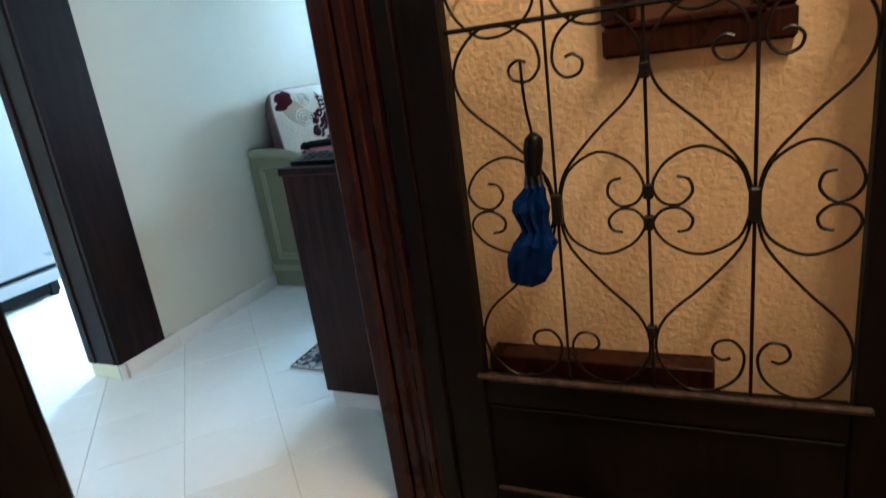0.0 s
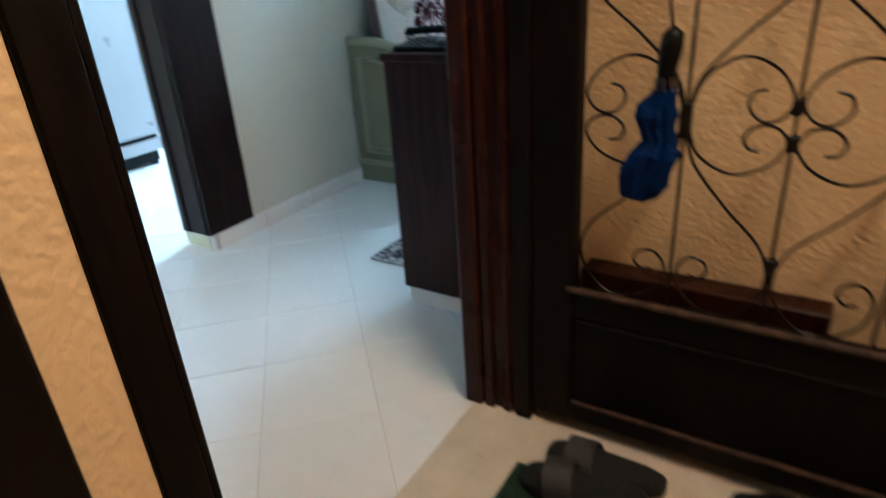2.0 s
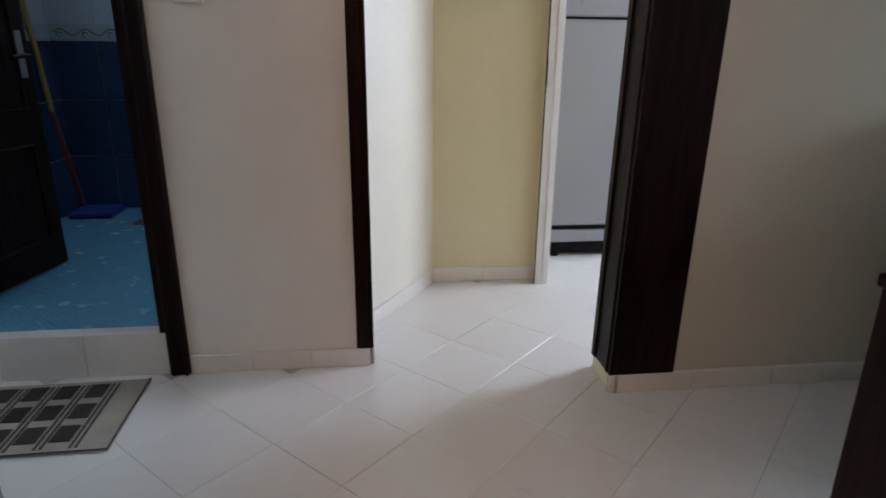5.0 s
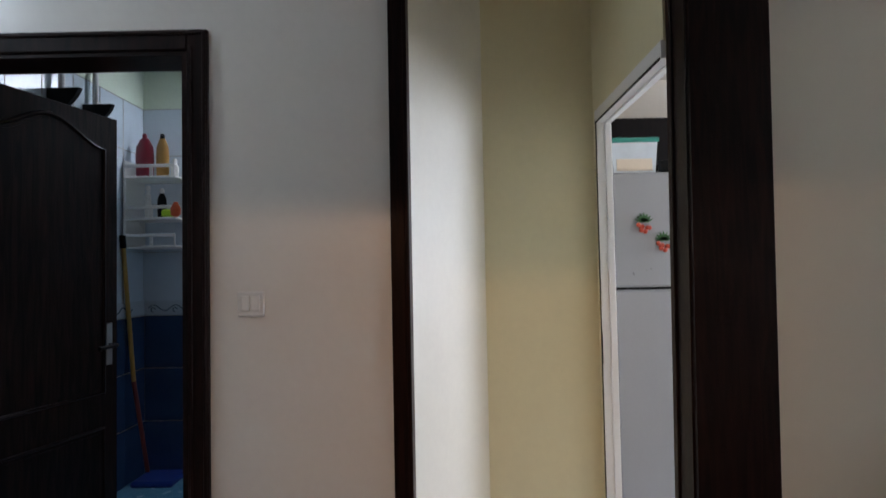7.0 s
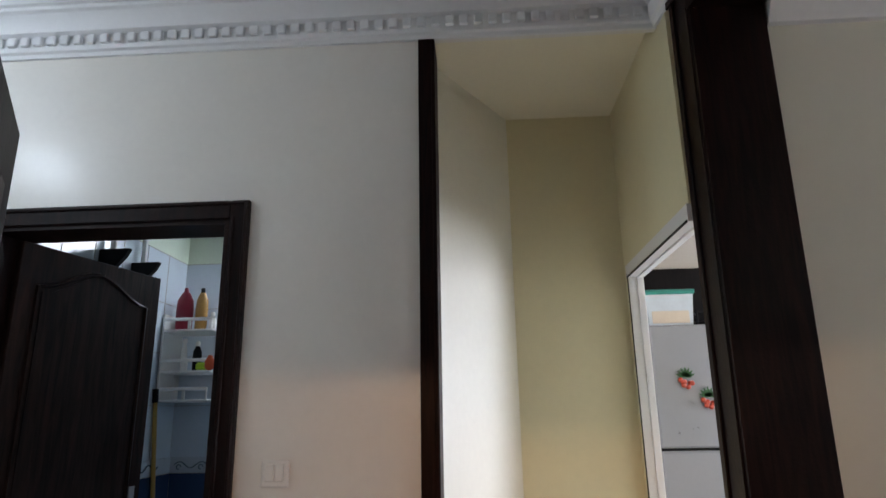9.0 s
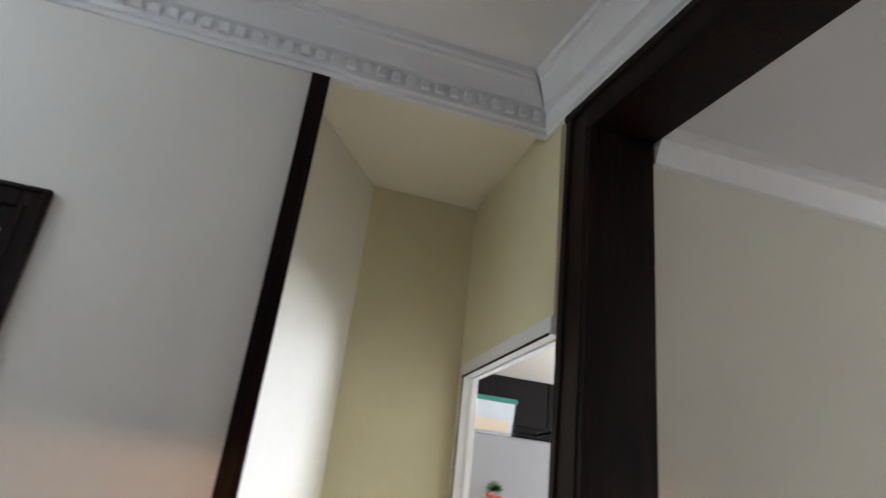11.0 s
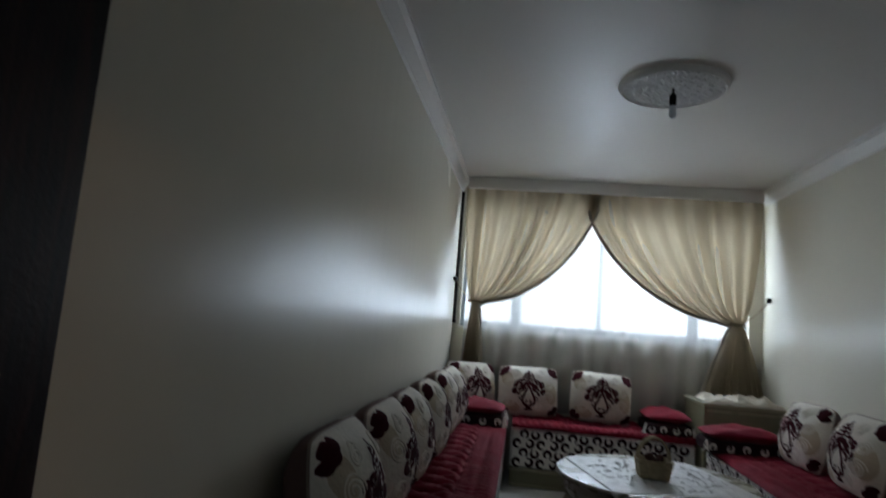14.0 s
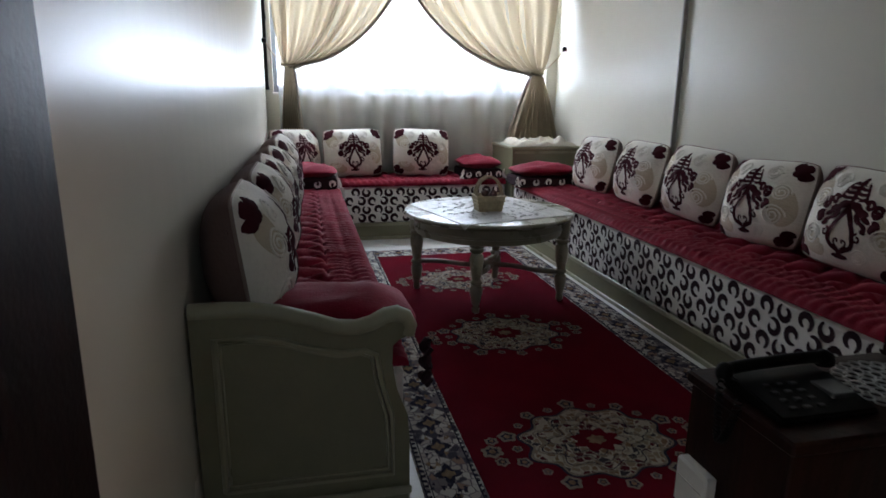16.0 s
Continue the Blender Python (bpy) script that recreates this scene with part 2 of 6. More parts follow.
structure("wall_landing_skin", boxes((-3.0, -1.241, -1.88, -1.851, 0, 2.7), (-1.241, -0.30, -1.88, -1.851, 2.12, 2.7)), M_landing, "textured ochre plaster around the entrance door", "wall")
structure("wall_landing_left", boxes((-3.0, -2.9, -4.0, -1.90, 0, 2.8)), M_landing, "textured ochre plaster wall of the landing", "wall")
structure("wall_landing_back", boxes((-3.0, 0.09, -4.1, -4.0, 0, 2.8)), M_landing, "textured ochre plaster wall of the landing", "wall")
structure("ceiling_landing", boxes((-3.0, 0.09, -4.1, -1.87, 2.7, 2.8)), M_ceiling, "plain painted landing ceiling", "ceiling")
structure("floor_landing", boxes((-3.0, -0.23, -4.0, -1.93, -0.1, -0.002)), M_marble, "cream stone landing floor", "floor")
structure("threshold", boxes((-1.24, -0.29, -1.93, -1.745, -0.1, 0.003)), M_marble, "worn cream stone door threshold", "threshold")
structure("floor", boxes((-4.1, 5.75, -1.745, 1.9, -0.1, -0.0025), (0.12, 5.75, -3.35, -1.745, -0.1, -0.0025)), M_grout, "white floor tiles laid diagonally with fine joints", "floor")
structure("ceiling_hall", boxes((-4.1, 0.0, -1.80, 0.0, 3.06, 3.16)), M_ceiling, "white painted hall ceiling", "ceiling")
# ceiling colour is lightened to carry the light from the kitchen below
structure("ceiling_corridor", boxes((-1.0, 0.0, 0.03, 0.845, 2.955, 3.1)), material("corridor_ceiling_kitchen_lit", (0.82, 0.77, 0.60), 0.5, vary=0.02), "yellow corridor ceiling, its colour paled for the kitchen light", "ceiling")
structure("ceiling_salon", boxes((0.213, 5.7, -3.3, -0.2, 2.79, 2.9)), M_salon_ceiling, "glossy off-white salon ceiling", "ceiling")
# kitchen and bathroom shells
M_kitchen = material("kitchen_paint", (0.62, 0.57, 0.50), 0.4, vary=0.04)
structure("wall_kitchen", boxes((0.12, 2.7, 1.85, 1.97, 0, 2.75), (2.6, 2.7, -0.1, 1.85, 0, 0.9), (2.6, 2.7, -0.1, 1.85, 2.3, 2.75), (2.6, 2.7, -0.1, 0.4, 0.9, 2.3), (2.6, 2.7, 1.3, 1.85, 0.9, 2.3), (0.045, 0.055, 0.981, 1.85, 0, 2.75)), M_kitchen, "pale painted kitchen walls", "wall")
structure("ceiling_kitchen", boxes((0.12, 2.7, -0.1, 1.97, 2.62, 2.75)), M_kitchen, "pale beige kitchen ceiling", "ceiling")
M_bath_white = material("bath_white_tile", (0.62, 0.70, 0.76), 0.15, vary=0.04)
M_bath_blue = material("bath_blue_tile", (0.035, 0.075, 0.16), 0.12, vary=0.12, random=0.12)
M_bath_border = material("bath_border_tile", (0.55, 0.62, 0.66), 0.15, vary=0.05)
M_bath_green = material("bath_green_paint", (0.68, 0.76, 0.62), 0.5)
M_bath_floor = material("bath_mosaic", (0.10, 0.33, 0.52), 0.25, vary=0.15, scale=12)
_nt = M_bath_floor.node_tree
_bk = _nt.nodes.new("ShaderNodeTexBrick")
_bk.offset = 0.5
_bk.inputs["Scale"].default_value = 18
_bk.inputs["Color1"].default_value = (0.10, 0.34, 0.52, 1)
_bk.inputs["Color2"].default_value = (0.07, 0.26, 0.44, 1)
_bk.inputs["Mortar"].default_value = (0.22, 0.45, 0.58, 1)
_bk.inputs["Mortar Size"].default_value = 0.03
_nt.links.new(_nt.nodes["Texture Coordinate"].outputs["Object"], _bk.inputs["Vector"])
_nt.links.new(_bk.outputs[0], _nt.nodes["Principled BSDF"].inputs["Base Color"])
structure("wall_bathroom", boxes((-3.0, -2.66, 0.15, 2.0, 0, 2.95), (-2.66, -0.95, 1.87, 2.0, 0, 2.95), (-1.2, -1.0, 0.15, 1.87, 0, 2.95)), M_bath_white, "white tiled bathroom walls", "wall")
structure("wall_bathroom_upper", boxes((-2.66, -2.655, 0.15, 1.87, 2.5, 2.9), (-2.655, -1.2, 1.865, 1.87, 2.5, 2.9)), M_bath_green, "pale green paint above the bathroom tiles", "wall")
structure("ceiling_bathroom", boxes((-3.0, -0.95, 0.15, 2.0, 2.9, 3.0)), M_ceiling, "white bathroom ceiling", "ceiling")
structure("floor_bathroom", boxes((-2.66, -1.2, 0.004, 1.87, -0.05, 0.168)), M_bath_floor, "raised bathroom floor of small blue mosaic tiles", "floor")

# ---- trims: door frames, linings, baseboards, crown ----
trim = structure("salon_opening_frame", leaning(boxes((-0.016, -0.001, -0.2785, -0.115, 0.07, 2.885))), M_wood_dark, "dark-stained wooden frame lining the wide salon opening", "door frame")
def opening_side(name, bm):
    bm.transform(SKEW)
    return part(name, bm, M_wood_dark, trim)


part("architrave_edge", leaning(boxes((-0.024, -0.016, -0.165, -0.13, 0.07, 2.885), bevel=0.003)), M_wood_dark, trim)
part("architrave_rim", leaning(boxes((-0.022, -0.016, -0.2785, -0.262, 0.07, 2.770), bevel=0.003)), M_wood_dark, trim)
part("jamb_lining", leaning(boxes((-0.016, 0.219, -0.296, -0.2795, 0.07, 2.752))), M_wood_dark, trim)
opening_side("header_architrave", boxes((-0.016, -0.001, -1.62, -0.2785, 2.752, 2.885)))
opening_side("header_edge", boxes((-0.024, -0.016, -1.714, -0.15, 2.845, 2.875), bevel=0.003))
opening_side("header_lining", boxes((-0.016, 0.221, -1.698, -0.297, 2.752, 2.7655)))
part("far_jamb_lining", boxes((-0.016, 0.232, -1.714, -1.699, 0.0, 2.752)), M_wood_dark, trim)
structure("corridor_post", boxes((-0.900, -0.852, -0.018, -0.001, 0.075, 2.875), (-0.852, -0.838, -0.018, 0.14, 0.075, 2.875), bevel=0.002), M_wood_dark, "dark-stained wooden strip at the corridor corner", "trim")
bf = structure("bathroom_door_frame", boxes((-1.58, -1.51, -0.022, -0.001, 0.0, 2.25), bevel=0.004), M_wood_dark, "dark-stained wooden bathroom door frame", "door frame")
part("frame_head", boxes((-2.545, -1.58, -0.022, -0.001, 2.18, 2.25), bevel=0.004), M_wood_dark, bf)
part("frame_side", boxes((-2.545, -2.475, -0.022, -0.001, 0.0, 2.18), bevel=0.004), M_wood_dark, bf)
part("frame_lining", boxes((-1.60, -1.5805, -0.012, 0.15, 0.17, 2.18), (-2.4745, -2.46, -0.012, 0.15, 0.17, 2.18), (-2.46, -1.60, -0.012, 0.15, 2.165, 2.1795)), M_wood_dark, bf)
part("frame_bead", boxes((-1.527, -1.515, -0.030, -0.022, 0.0, 2.24), (-1.572, -1.560, -0.028, -0.022, 0.0, 2.19), (-2.53, -1.527, -0.030, -0.022, 2.232, 2.243), bevel=0.003), M_wood_dark, bf)
kf = structure("kitchen_door_frame", boxes((-0.006, 0.062, 0.760, 0.776, 0, 2.09)), M_white_metal, "white painted metal kitchen door frame", "door frame")
part("frame_head", boxes((-0.008, 0.062, -0.099, 0.79, 2.09, 2.15)), M_white_metal, kf)
part("frame_stop", boxes((0.03, 0.055, 0.752, 0.760, 0, 2.082), (0.03, 0.055, -0.099, 0.752, 2.082, 2.09)), M_white_metal, kf)
part("rubbing_strip", boxes((-0.009, -0.006, 0.767, 0.776, 0.0, 2.09), (-0.011, -0.008, -0.09, 0.776, 2.088, 2.097)), M_black_wood, kf, "dark seam along the metal frame")
M_steel = material("worn_steel", (0.45, 0.44, 0.42), 0.35, metal=1.0)
part("strike_plate", boxes((-0.0085, -0.006, 0.757, 0.767, 0.98, 1.12), (-0.0105, -0.0085, 0.758, 0.766, 1.0, 1.03), (-0.0105, -0.0085, 0.758, 0.766, 1.06, 1.10)), M_black_wood, kf, "dark worn strike plate")

# entrance frame
ef = structure("entrance_door_frame", boxes((-0.36, -0.331, -1.90, -1.717, 0, 2.12)), M_wood_red, "red-brown varnished wooden entrance frame", "door frame")
part("right_bead", boxes((-0.378, -0.36, -1.768, -1.719, 0.0, 2.09), bevel=0.006), M_wood_red, ef)
part("right_groove", boxes((-0.372, -0.36, -1.80, -1.775, 0.0, 2.09), (-0.368, -0.36, -1.845, -1.825, 0.0, 2.09), bevel=0.003), M_wood_red, ef)
part("right_outer", boxes((-0.372, -0.36, -1.90, -1.86, 0.0, 2.09), bevel=0.003), M_black_wood, ef)
part("left_jamb", boxes((-1.240, -1.190, -1.887, -1.79, 0, 2.12), (-1.240, -1.148, -1.789, -1.700, 0, 2.12), bevel=0.003), M_black_wood, ef)
for y0, y1, x, d in ((-1.880, -1.862, -1.190, 0.014), (-1.846, -1.815, -1.190, 0.010), (-1.785, -1.760, -1.148, 0.014), (-1.745, -1.712, -1.148, 0.010)):
    part("left_bead", boxes((x, x + d, y0, y1, 0.0, 2.088), bevel=0.004), M_black_wood, ef)
part("head", boxes((-1.20, -0.36, -1.84, -1.717, 2.09, 2.119)), M_wood_dark, ef)
structure("meter_cupboard_frame", boxes((-2.03, -1.315, -1.93, -1.8805, 0, 2.1), bevel=0.004), M_black_wood, "dark wooden cupboard front beside the entrance", "trim")
M_black_tile = material("black_skirting_tile", (0.012, 0.012, 0.012), 0.2, random=0.2)
lb = structure("landing_baseboard", boxes((-0.236, -0.2305, -3.9, -1.91, 0, 0.075)), M_grout, "black tiled skirting of the landing", "baseboard")
k = 0
y = -3.85
while y < -1.95:
    part("skirting_tile", boxes((-0.244, -0.236, y, y + 0.146, 0.002, 0.078), bevel=0.0015), M_black_tile, lb)
    y += 0.15

# baseboards of tile strips
def skirting(name, p0, p1, label, h=0.072, piece=0.30, th=0.011):
    d = Vector((p1[0] - p0[0], p1[1] - p0[1], 0))
    ln, ang = d.length, math.degrees(math.atan2(d.y, d.x))
    holder = structure(name, boxes((0, ln, 0.0, th * 0.6, 0, h - 0.003)), M_grout, label, "baseboard")
    holder.matrix_world = pose(p0[0], p0[1], 0, 0, 0, ang)
    n = max(1, math.ceil(ln / piece - 0.05))
    w = ln / n
    me = mesh_of("skirting_tile", boxes((0.0008, w - 0.0008, 0.001, th, 0.0, h), bevel=0.002), M_base)
    for i in range(n):
        o = new("skirting_tile", me)
        o.parent, o.location = holder, (w * i, 0, 0)
    return holder


skirting("baseboard_bathroom_wall", (-0.852, -0.001), (-1.508, -0.001), "pale stone skirting tiles along the hall wall")
skirting("baseboard_corridor_corner", (-0.846, 0.33), (-0.846, 0.0), "pale stone skirting tiles at the corridor corner")
skirting("baseboard_slanted", (-0.531, 0.842), (-0.846, 0.33), "pale stone skirting tiles on the slanted wall")
skirting("baseboard_corridor_back", (-0.002, 0.8445), (-0.53, 0.8445), "pale stone skirting tiles at the corridor end")
skirting("baseboard_salon_corner", (-0.001, -0.10), (-0.001, -0.30), "pale stone skirting tiles under the dark frame", 0.070, 0.24, 0.02)
skirting("baseboard_salon_left", (5.5, -0.2795), (-0.02, -0.2795), "pale stone skirting tiles along the salon wall", 0.070, 0.32, 0.018)
skirting("baseboard_salon_right", (0.24, -3.1895), (5.5, -3.1895), "pale stone skirting tiles along the salon wall")
skirting("baseboard_hall_left", (-2.555, -0.001), (-4.1, -0.001), "pale stone skirting tiles along the hall wall")
skirting("baseboard_entrance_wall", (-0.30, -1.7145), (-0.02, -1.7145), "pale stone skirting tiles beside the entrance")

# bathroom step
st = structure("bathroom_step", boxes((-2.475, -1.58, 0.0, 0.012, 0, 0.165)), M_grout, "pale tiled step up to the bathroom", "step")
for a, b in ((-2.473, -2.158), (-2.155, -1.872), (-1.869, -1.582)):
    part("step_tile", boxes((a, b, -0.006, 0.004, 0.0, 0.166), bevel=0.0015), M_base, st)
part("step_edge", boxes((-2.473, -1.582, -0.008, 0.05, 0.166, 0.172), bevel=0.002), M_base, st)

# crown moulding of the hall with its dentils
prof = [(0, 2.878), (-0.012, 2.878), (-0.018, 2.892), (-0.030, 2.897), (-0.034, 2.912), (-0.034, 2.955), (-0.060, 2.962), (-0.072, 2.990), (-0.098, 3.020), (-0.112, 3.026), (-0.116, 3.038), (-0.132, 3.040), (-0.136, 3.060), (0, 3.060)]
def crown(name, horizontal):
    bm = bmesh.new()
    rings = []
    for end in (0, 1):
        ring = []
        for d, z in prof:
            if horizontal:
                ring.append(bm.verts.new(((d if end else -4.1), d, z)))
            else:
                ring.append(bm.verts.new((d, (d if end else -1.714), z)))
        rings.append(ring)
    n = len(prof)
    for i in range(n):
        bm.faces.new((rings[0][i], rings[0][(i + 1) % n], rings[1][(i + 1) % n], rings[1][i]))
    bm.faces.new(list(reversed(rings[0])))
    bm.faces.new(rings[1])
    return structure(name, bm, M_plaster, "white plaster crown moulding with dentils", "crown moulding", 25)


ca, cb = crown("crown_bathroom_wall", True), crown("crown_salon_side", False)
cb.matrix_world = SKEW
dent = mesh_of("dentil", boxes((-0.016, 0.016, -0.050, -0.032, 2.914, 2.953), bevel=0.003), M_plaster)
for i in range(56):
    o = new("dentil", dent)
    o.parent, o.location = ca, (-0.075 - 0.054 * i, 0, 0)
leafm = bmesh.new()
prism(leafm, [(-0.030, 2.975), (0.0, 2.966), (0.030, 2.975), (0.018, 2.998), (0.0, 3.012), (-0.018, 2.998)], -0.098, -0.070, "y")
leaf_me = mesh_of("leaf_relief", leafm, M_plaster)
for i in range(18):
    o = new("leaf_relief", leaf_me)
    o.parent, o.matrix_local = cb, pose(0.012, -0.14 - 0.082 * i, 0, 0, 0, 90)

# salon cornice, pelmet, pipe
bm = bmesh.new()
prism(bm, [(-0.279, 2.68), (-0.295, 2.685), (-0.300, 2.70), (-0.335, 2.755), (-0.360, 2.765), (-0.362, 2.79), (-0.279, 2.79)], 0.254, 5.5, "x")
prism(bm, [(-3.19, 2.68), (-3.174, 2.685), (-3.169, 2.70), (-3.134, 2.755), (-3.109, 2.765), (-3.107, 2.79), (-3.19, 2.79)], 0.254, 5.5, "x")
structure("salon_cornice", bm, material("cornice_paint", (0.70, 0.69, 0.67), 0.4, vary=0.03), "white plaster cornice along the salon walls", "cornice", 25)
structure("salon_pelmet", boxes((5.27, 5.295, -3.106, -0.363, 2.675, 2.787), (5.295, 5.5, -3.106, -0.363, 2.76, 2.787), bevel=0.002), M_ceiling, "white pelmet box above the curtains", "pelmet")
pm = structure("wall_pipe", tube(bmesh.new(), [(3.28, -3.168, 0.0), (3.28, -3.168, 2.74)], 0.018, 10), material("pipe_paint", (0.26, 0.24, 0.21), 0.35), "thin painted pipe running up the salon wall", "pipe", 40)

# ---- window of the salon ----
M_frame = material("window_frame_metal", (0.22, 0.24, 0.26), 0.4, metal=0.3)
win = structure("window_1", boxes((5.57, 5.62, -3.07, -0.35, 1.33, 1.39), (5.57, 5.62, -3.07, -0.35, 2.46, 2.52), (5.57, 5.62, -0.39, -0.35, 1.39, 2.46), (5.57, 5.62, -3.07, -3.03, 1.39, 2.46)), M_frame, "wide salon window with a grey metal frame", "window")
for yy, w in ((-0.90, 0.10), (-1.70, 0.05), (-2.58, 0.10)):
    part("mullion", boxes((5.572, 5.618, yy - w / 2, yy + w / 2, 1.39, 2.46)), M_frame, win)
M_glass = bpy.data.materials.new("window_glass")
M_glass.use_nodes = True
_g = M_glass.node_tree
_t = _g.nodes.new("ShaderNodeBsdfTransparent")
_t.inputs[0].default_value = (0.95, 0.97, 0.97, 1)
_gl = _g.nodes.new("ShaderNodeBsdfGlossy")
_gl.inputs["Roughness"].default_value = 0.03
_mx = _g.nodes.new("ShaderNodeMixShader")
_mx.inputs[0].default_value = 0.06
_g.links.new(_t.outputs[0], _mx.inputs[1])
_g.links.new(_gl.outputs[0], _mx.inputs[2])
_g.links.new(_mx.outputs[0], _g.nodes["Material Output"].inputs[0])
for a, b in ((-0.85, -0.39), (-1.675, -0.95), (-2.53, -1.725), (-3.03, -2.63)):
    o = part("pane", boxes((5.592, 5.598, a if a < b else b, max(a, b), 1.39, 2.46)), M_glass, win)
    o.visible_shadow = False
part("window_sill", boxes((5.47, 5.72, -3.08, -0.34, 1.305, 1.33), bevel=0.004), M_base, win)
M_out = bpy.data.materials.new("bright_sky_backdrop")
M_out.use_nodes = True
_e = M_out.node_tree.nodes.new("ShaderNodeEmission")
_e.inputs[0].default_value, _e.inputs[1].default_value = (0.93, 0.97, 1.0, 1), 6.0
M_out.node_tree.links.new(_e.outputs[0], M_out.node_tree.nodes["Material Output"].inputs[0])
structure("backdrop_salon", boxes((6.6, 6.62, -6.0, 2.4, -1.0, 5.0)), M_out, "white overcast sky outside the salon window", "sky")
structure("backdrop_kitchen", boxes((3.4, 3.42, -0.05, 2.6, 0, 3.5)), M_out, "white overcast sky outside the kitchen window", "sky")


# ---- landing: iron door, umbrella, shoes ----
def smooth_path(pts, steps=5):
    P = [Vector(p) for p in pts]
    out = []
    for i in range(len(P) - 1):
        p0, p1, p2, p3 = P[max(i - 1, 0)], P[i], P[i + 1], P[min(i + 2, len(P) - 1)]
        for k in range(steps):
            t = k / steps
            out.append(0.5 * ((2 * p1) + (-p0 + p2) * t + (2 * p0 - 5 * p1 + 4 * p2 - p3) * t * t + (-p0 + 3 * p1 - 3 * p2 + p3) * t ** 3))
    out.append(P[-1])
    return out


M_iron = material("black_wrought_iron", (0.009, 0.006, 0.005), 0.40, bump=0.1, bump_scale=120, spec=0.2)
M_worn = wood("worn_wood_edge", (0.016, 0.010, 0.007), (0.075, 0.045, 0.028), 0.5)
gd = thing("iron_grille_door", "black-brown wooden entrance door leaf with wrought iron scrollwork, standing open", "door", (-0.34, -1.89, 0.03))
GY = -1.89


def rel(bm):
    bmesh.ops.translate(bm, verts=bm.verts[:], vec=(0.34, 1.89, -0.03))
    return bm


part("hinge_stile", rel(boxes((-0.362, -0.322, -1.997, -1.90, 0.03, 2.06), bevel=0.004)), M_black_wood, gd)
part("lock_stile", rel(boxes((-0.362, -0.322, -2.785, -2.695, 0.03, 2.06), bevel=0.004)), M_black_wood, gd)
part("top_rail", rel(boxes((-0.360, -0.324, -2.695, -1.997, 1.86, 2.06), bevel=0.004)), M_black_wood, gd)
part("middle_rail", rel(boxes((-0.360, -0.324, -2.695, -1.997, 0.315, 0.385), bevel=0.004)), M_black_wood, gd)
part("bottom_rail", rel(boxes((-0.360, -0.324, -2.695, -1.997, 0.032, 0.085), bevel=0.004)), M_black_wood, gd)
part("lower_panel", rel(boxes((-0.350, -0.334, -2.695, -1.997, 0.085, 0.315))), M_black_wood, gd)
part("rail_ledge", rel(boxes((-0.376, -0.360, -2.725, -1.985, 0.385, 0.398), bevel=0.004)), M_worn, gd, "worn light edge of the rail")
part("panel_bead", rel(boxes((-0.362, -0.350, -2.69, -2.0, 0.080, 0.090), bevel=0.003)), M_worn, gd, "worn light bead under the panel")
part("top_bead", rel(boxes((-0.362, -0.352, -2.69, -2.0, 0.308, 0.314), bevel=0.002)), M_black_wood, gd)
OY = -1.997


def uz(u, z):
    return (0.0, OY - u + 1.89, z - 0.03)


for u in (0.19, 0.36, 0.535):
    part("upright_bar", tube(bmesh.new(), [uz(u, 0.385), uz(u, 1.86)], 0.0034, 6), M_iron, gd)
part("cross_bar", tube(bmesh.new(), [uz(0, 1.118), uz(0.70, 1.118)], 0.005, 6), M_iron, gd)
for zc in (0.765, 1.475):
    for ub, wl, wr in ((0.19, 0.186, 0.168), (0.535, 0.172, 0.163)):
        for sg, w in ((-1, wl), (1, wr)):
            f = w / 0.175
            heart = [(0.004, -0.02), (0.022, -0.075), (0.085, -0.145), (0.150, -0.205), (0.172, -0.258), (0.160, -0.308), (0.115, -0.350), (0.062, -0.348), (0.022, -0.318), (0.012, -0.275), (0.032, -0.248), (0.060, -0.252), (0.068, -0.272), (0.052, -0.286), (0.036, -0.282)]
            for m in (1, -1):
                pts = [uz(ub + sg * a * f, zc + m * b * (1.07 if m == 1 else 1.0)) for a, b in heart]
                part("scroll_bar", tube(bmesh.new(), smooth_path(pts, 4), 0.0031, 5), M_iron, gd, smooth=50)
                ring = [(0.006, 0.012), (0.026, 0.062), (0.085, 0.092), (0.142, 0.074), (0.170, 0.036), (0.155, 0.008), (0.124, 0.003), (0.102, 0.022), (0.108, 0.043), (0.128, 0.048)]
                pts = [uz(ub + sg * a * f, zc + m * b * (1.17 if m == 1 else 1.0)) for a, b in ring]
                part("ring_scroll", tube(bmesh.new(), smooth_path(pts, 4), 0.0030, 5), M_iron, gd, smooth=50)
        part("collar", rel(boxes((-0.352, -0.328, OY - ub - 0.010, OY - ub + 0.010, zc - 0.032, zc + 0.032), bevel=0.004)), M_iron, gd)
    for zz in (zc - 0.255, zc + 0.03, zc - 0.03, zc + 0.245):
        part("small_collar", rel(boxes((-0.349, -0.331, OY - 0.36 - 0.009, OY - 0.36 + 0.009, zz - 0.014, zz + 0.014), bevel=0.003)), M_iron, gd)

